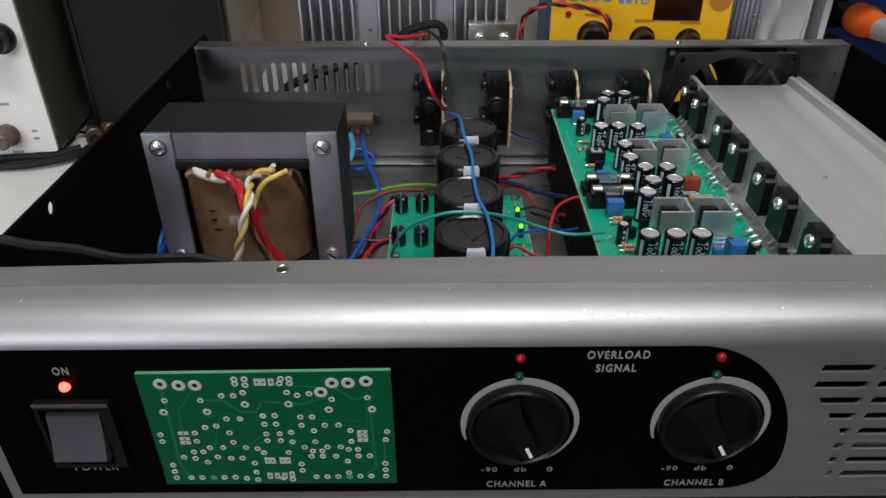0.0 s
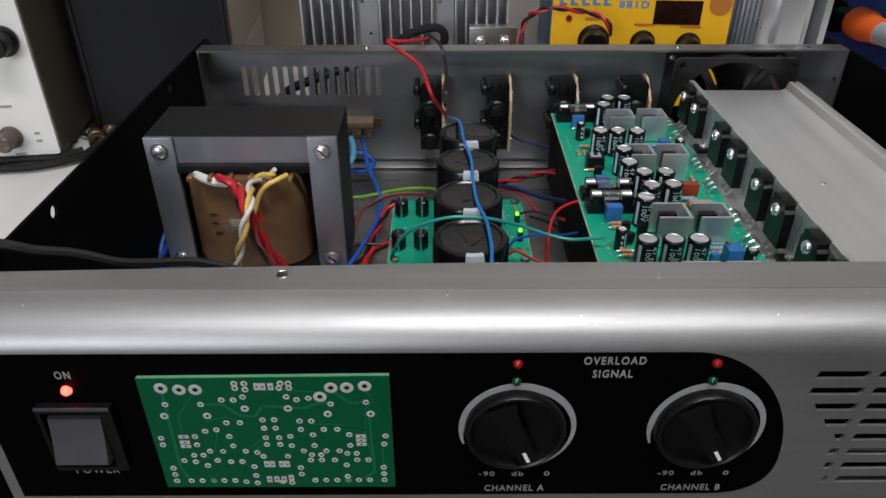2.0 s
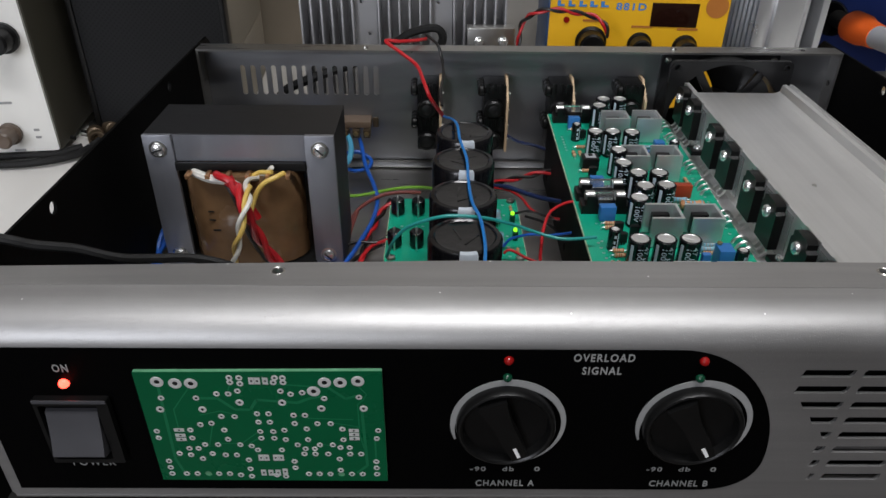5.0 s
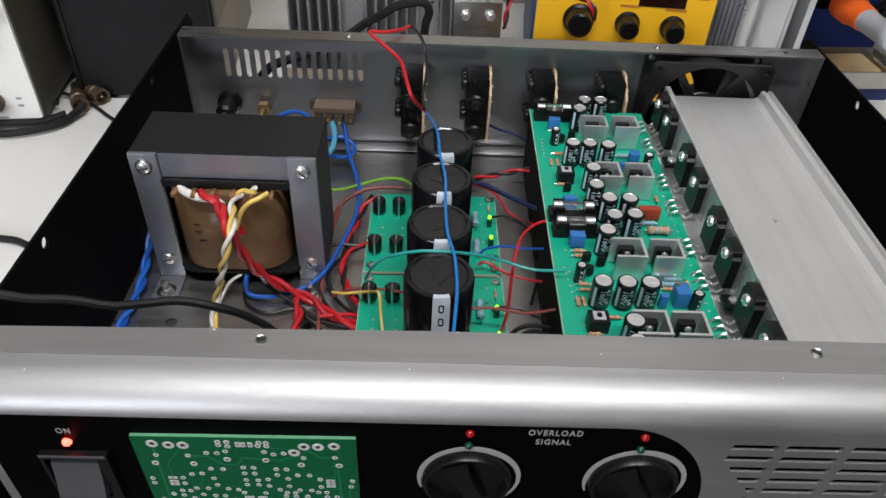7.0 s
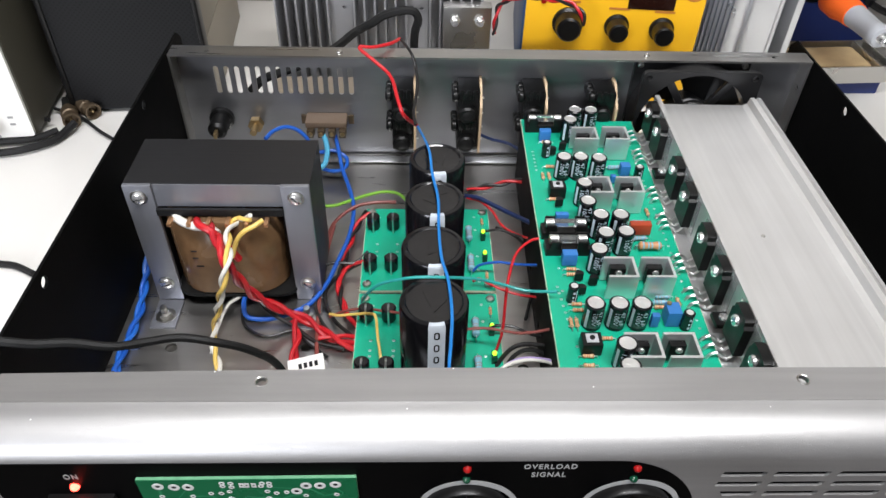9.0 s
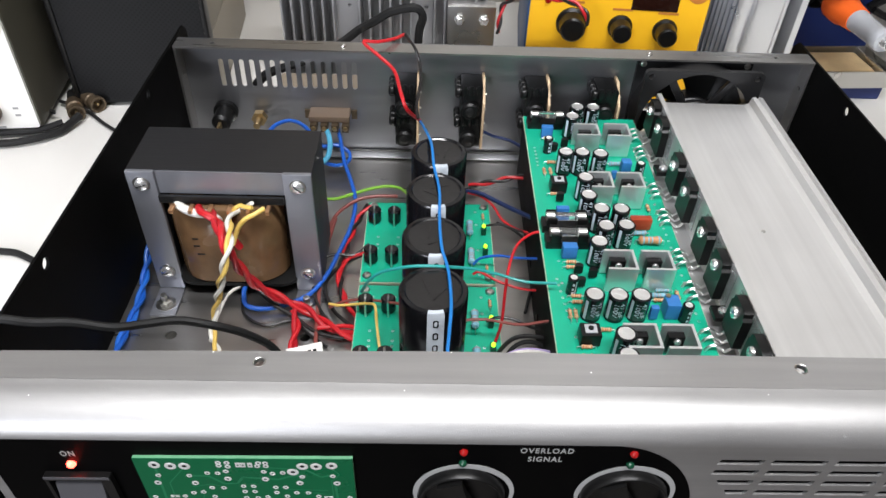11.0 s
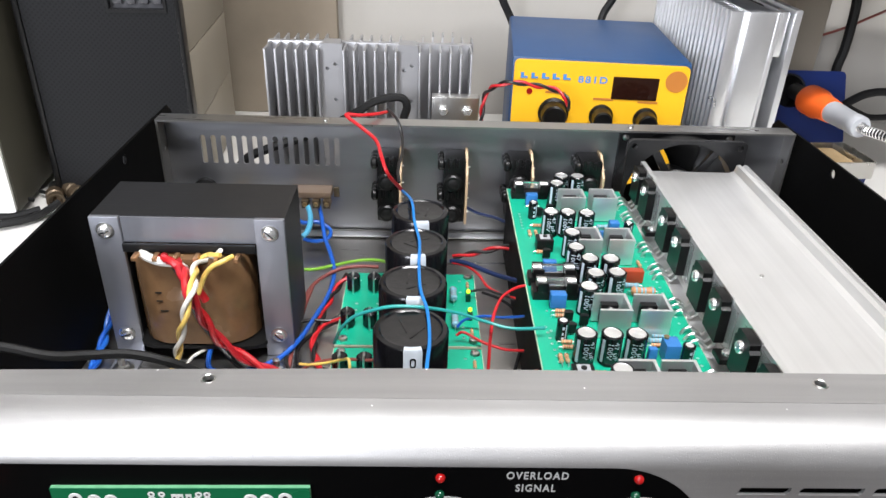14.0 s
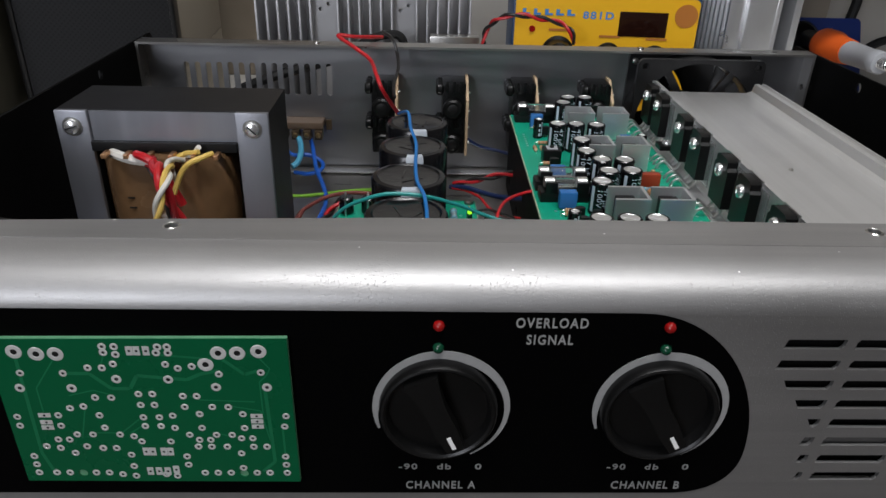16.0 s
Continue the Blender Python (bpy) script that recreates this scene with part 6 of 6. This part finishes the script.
wire('bench_cable', 'second black cable lying on the white bench', RUBBER, 0.0026, [(-0.475, 0.634, 0.004), (-0.411, 0.599, 0.004), (-0.376, 0.599, 0.005), (-0.353, 0.605, 0.004), (-0.336, 0.615, 0.006)])
wire('probe_lead', 'thin dark lead hanging from the instrument to the bench', RUBBER, 0.0016, [(-0.425, 0.662, 0.022), (-0.406, 0.65, 0.02), (-0.385, 0.634, 0.017), (-0.367, 0.63, 0.012), (-0.346, 0.626, 0.008)])
wire('bench_cable', 'thin black cable end on the white bench', RUBBER, 0.0022, [(-0.345, 0.456, 0.003), (-0.328, 0.463, 0.003), (-0.314, 0.463, 0.003), (-0.305, 0.461, 0.003), (-0.292, 0.454, 0.003)])
wire('bench_cable', 'thin black lead lying on the white bench', RUBBER, 0.0014, [(-0.352, 0.649, 0.005), (-0.329, 0.64, 0.003), (-0.306, 0.619, 0.003), (-0.291, 0.607, 0.003)])
wire('floor_wire', 'brown wire running down beside the transformer', WIRE_BROWN, 0.0012, [(-0.104, 0.478, 0.024), (-0.107, 0.457, 0.02), (-0.108, 0.429, 0.018), (-0.107, 0.403, 0.017), (-0.105, 0.378, 0.017), (-0.103, 0.359, 0.017)])
wire('floor_wire', 'black wire lying on the floor of the case', WIRE_BLACK, 0.001, [(-0.111, 0.418, 0.02), (-0.108, 0.408, 0.018), (-0.102, 0.397, 0.017), (-0.092, 0.387, 0.017), (-0.081, 0.38, 0.018)])
wire('floor_wire', 'red wire curling beside the rectifier board', WIRE_RED, 0.0011, [(-0.082, 0.445, 0.024), (-0.093, 0.443, 0.02), (-0.097, 0.429, 0.018), (-0.092, 0.408, 0.018), (-0.083, 0.392, 0.022)])
wire('floor_wire', 'black wire curling beside the rectifier board', WIRE_BLACK, 0.001, [(-0.081, 0.453, 0.024), (-0.089, 0.445, 0.022), (-0.101, 0.445, 0.022), (-0.109, 0.442, 0.02), (-0.112, 0.429, 0.018)])
wire('floor_wire', 'red wire lying on the floor of the case', WIRE_RED, 0.0012, [(-0.105, 0.387, 0.019), (-0.097, 0.388, 0.019), (-0.09, 0.388, 0.02), (-0.082, 0.385, 0.022)])
wire('floor_wire', 'black wire looping under the mains leads', WIRE_BLACK, 0.0008, [(-0.152, 0.412, 0.016), (-0.148, 0.4, 0.015), (-0.135, 0.392, 0.015), (-0.12, 0.396, 0.015), (-0.111, 0.387, 0.015), (-0.099, 0.377, 0.015)])
wire('floor_wire', 'grey wire lying beside the amplifier board', RUBBER, 0.0009, [(0.001, 0.484, 0.018), (0.011, 0.477, 0.018), (0.019, 0.465, 0.018), (0.023, 0.444, 0.018), (0.017, 0.42, 0.018), (0.012, 0.402, 0.018)])
wire('test_cable', 'thick black cable arching behind the case', RUBBER, 0.0034, [(-0.212, 0.640, 0.006), (-0.196, 0.615, 0.018), (-0.180, 0.607, 0.042), (-0.167, 0.605, 0.057), (-0.151, 0.603, 0.065), (-0.137, 0.604, 0.070), (-0.122, 0.612, 0.073), (-0.110, 0.638, 0.071), (-0.101, 0.66, 0.070), (-0.087, 0.66, 0.078), (-0.078, 0.66, 0.084), (-0.065, 0.66, 0.088), (-0.055, 0.66, 0.088), (-0.051, 0.66, 0.081), (-0.054, 0.66, 0.067), (-0.055, 0.66, 0.027)])
pair('test_lead', 'thin red and black twisted lead reaching the soldering station', (WIRE_RED, WIRE_BLACK), 0.0012, [(0.009, 0.66, 0.07), (0.01, 0.66, 0.085), (0.012, 0.66, 0.094), (0.019, 0.65, 0.103), (0.031, 0.645, 0.107), (0.049, 0.645, 0.105), (0.064, 0.645, 0.102), (0.072, 0.64, 0.097), (0.075, 0.64, 0.088)])
wire('wall_cable', 'thick black cable hanging on the wall', RUBBER, 0.005, [(0.392, 0.85, 0.175), (0.399, 0.85, 0.143), (0.401, 0.85, 0.115), (0.401, 0.85, 0.092), (0.399, 0.85, 0.071), (0.405, 0.85, 0.044)])
wire('wall_wire', 'thin dark and red wire across the wall', WIRE_BROWN, 0.0014, [(0.372, 0.86, 0.103), (0.402, 0.86, 0.114), (0.437, 0.86, 0.131), (0.483, 0.86, 0.154)])
wire('black_cord', 'black cord looping behind the iron holder', RUBBER, 0.004, [(0.361, 0.76, 0.059), (0.37, 0.76, 0.066), (0.384, 0.76, 0.073), (0.406, 0.76, 0.074), (0.443, 0.76, 0.061)])
wire('black_cord', 'black cord lying beside the iron holder', RUBBER, 0.003, [(0.354, 0.74, 0.066), (0.367, 0.74, 0.06), (0.381, 0.74, 0.056), (0.41, 0.74, 0.058)])
wire('station_cord', 'black cord rising behind the soldering station', RUBBER, 0.004, [(0.056, 0.84, 0.097), (0.05, 0.85, 0.114), (0.04, 0.85, 0.133), (0.026, 0.85, 0.164)])
wire('station_cord', 'black cord rising from the back of the soldering station', RUBBER, 0.004, [(0.137, 0.84, 0.104), (0.143, 0.85, 0.122), (0.15, 0.85, 0.136), (0.165, 0.85, 0.168)])
wire('secondary_lead', 'thick red lead looping over the top of the winding', WIRE_RED, 0.0020, [(-0.166, 0.4165, 0.0790), (-0.163, 0.410, 0.0815), (-0.157, 0.4065, 0.0805), (-0.152, 0.4065, 0.0745), (-0.149, 0.408, 0.066), (-0.146, 0.409, 0.058)])
wire('secondary_lead', 'yellow lead bent down from a tag of the winding', WIRE_YELLOW, 0.0013, [(-0.131, 0.4140, 0.0812), (-0.135, 0.4100, 0.0805), (-0.140, 0.4080, 0.0785), (-0.144, 0.4060, 0.0740), (-0.147, 0.4020, 0.066)])
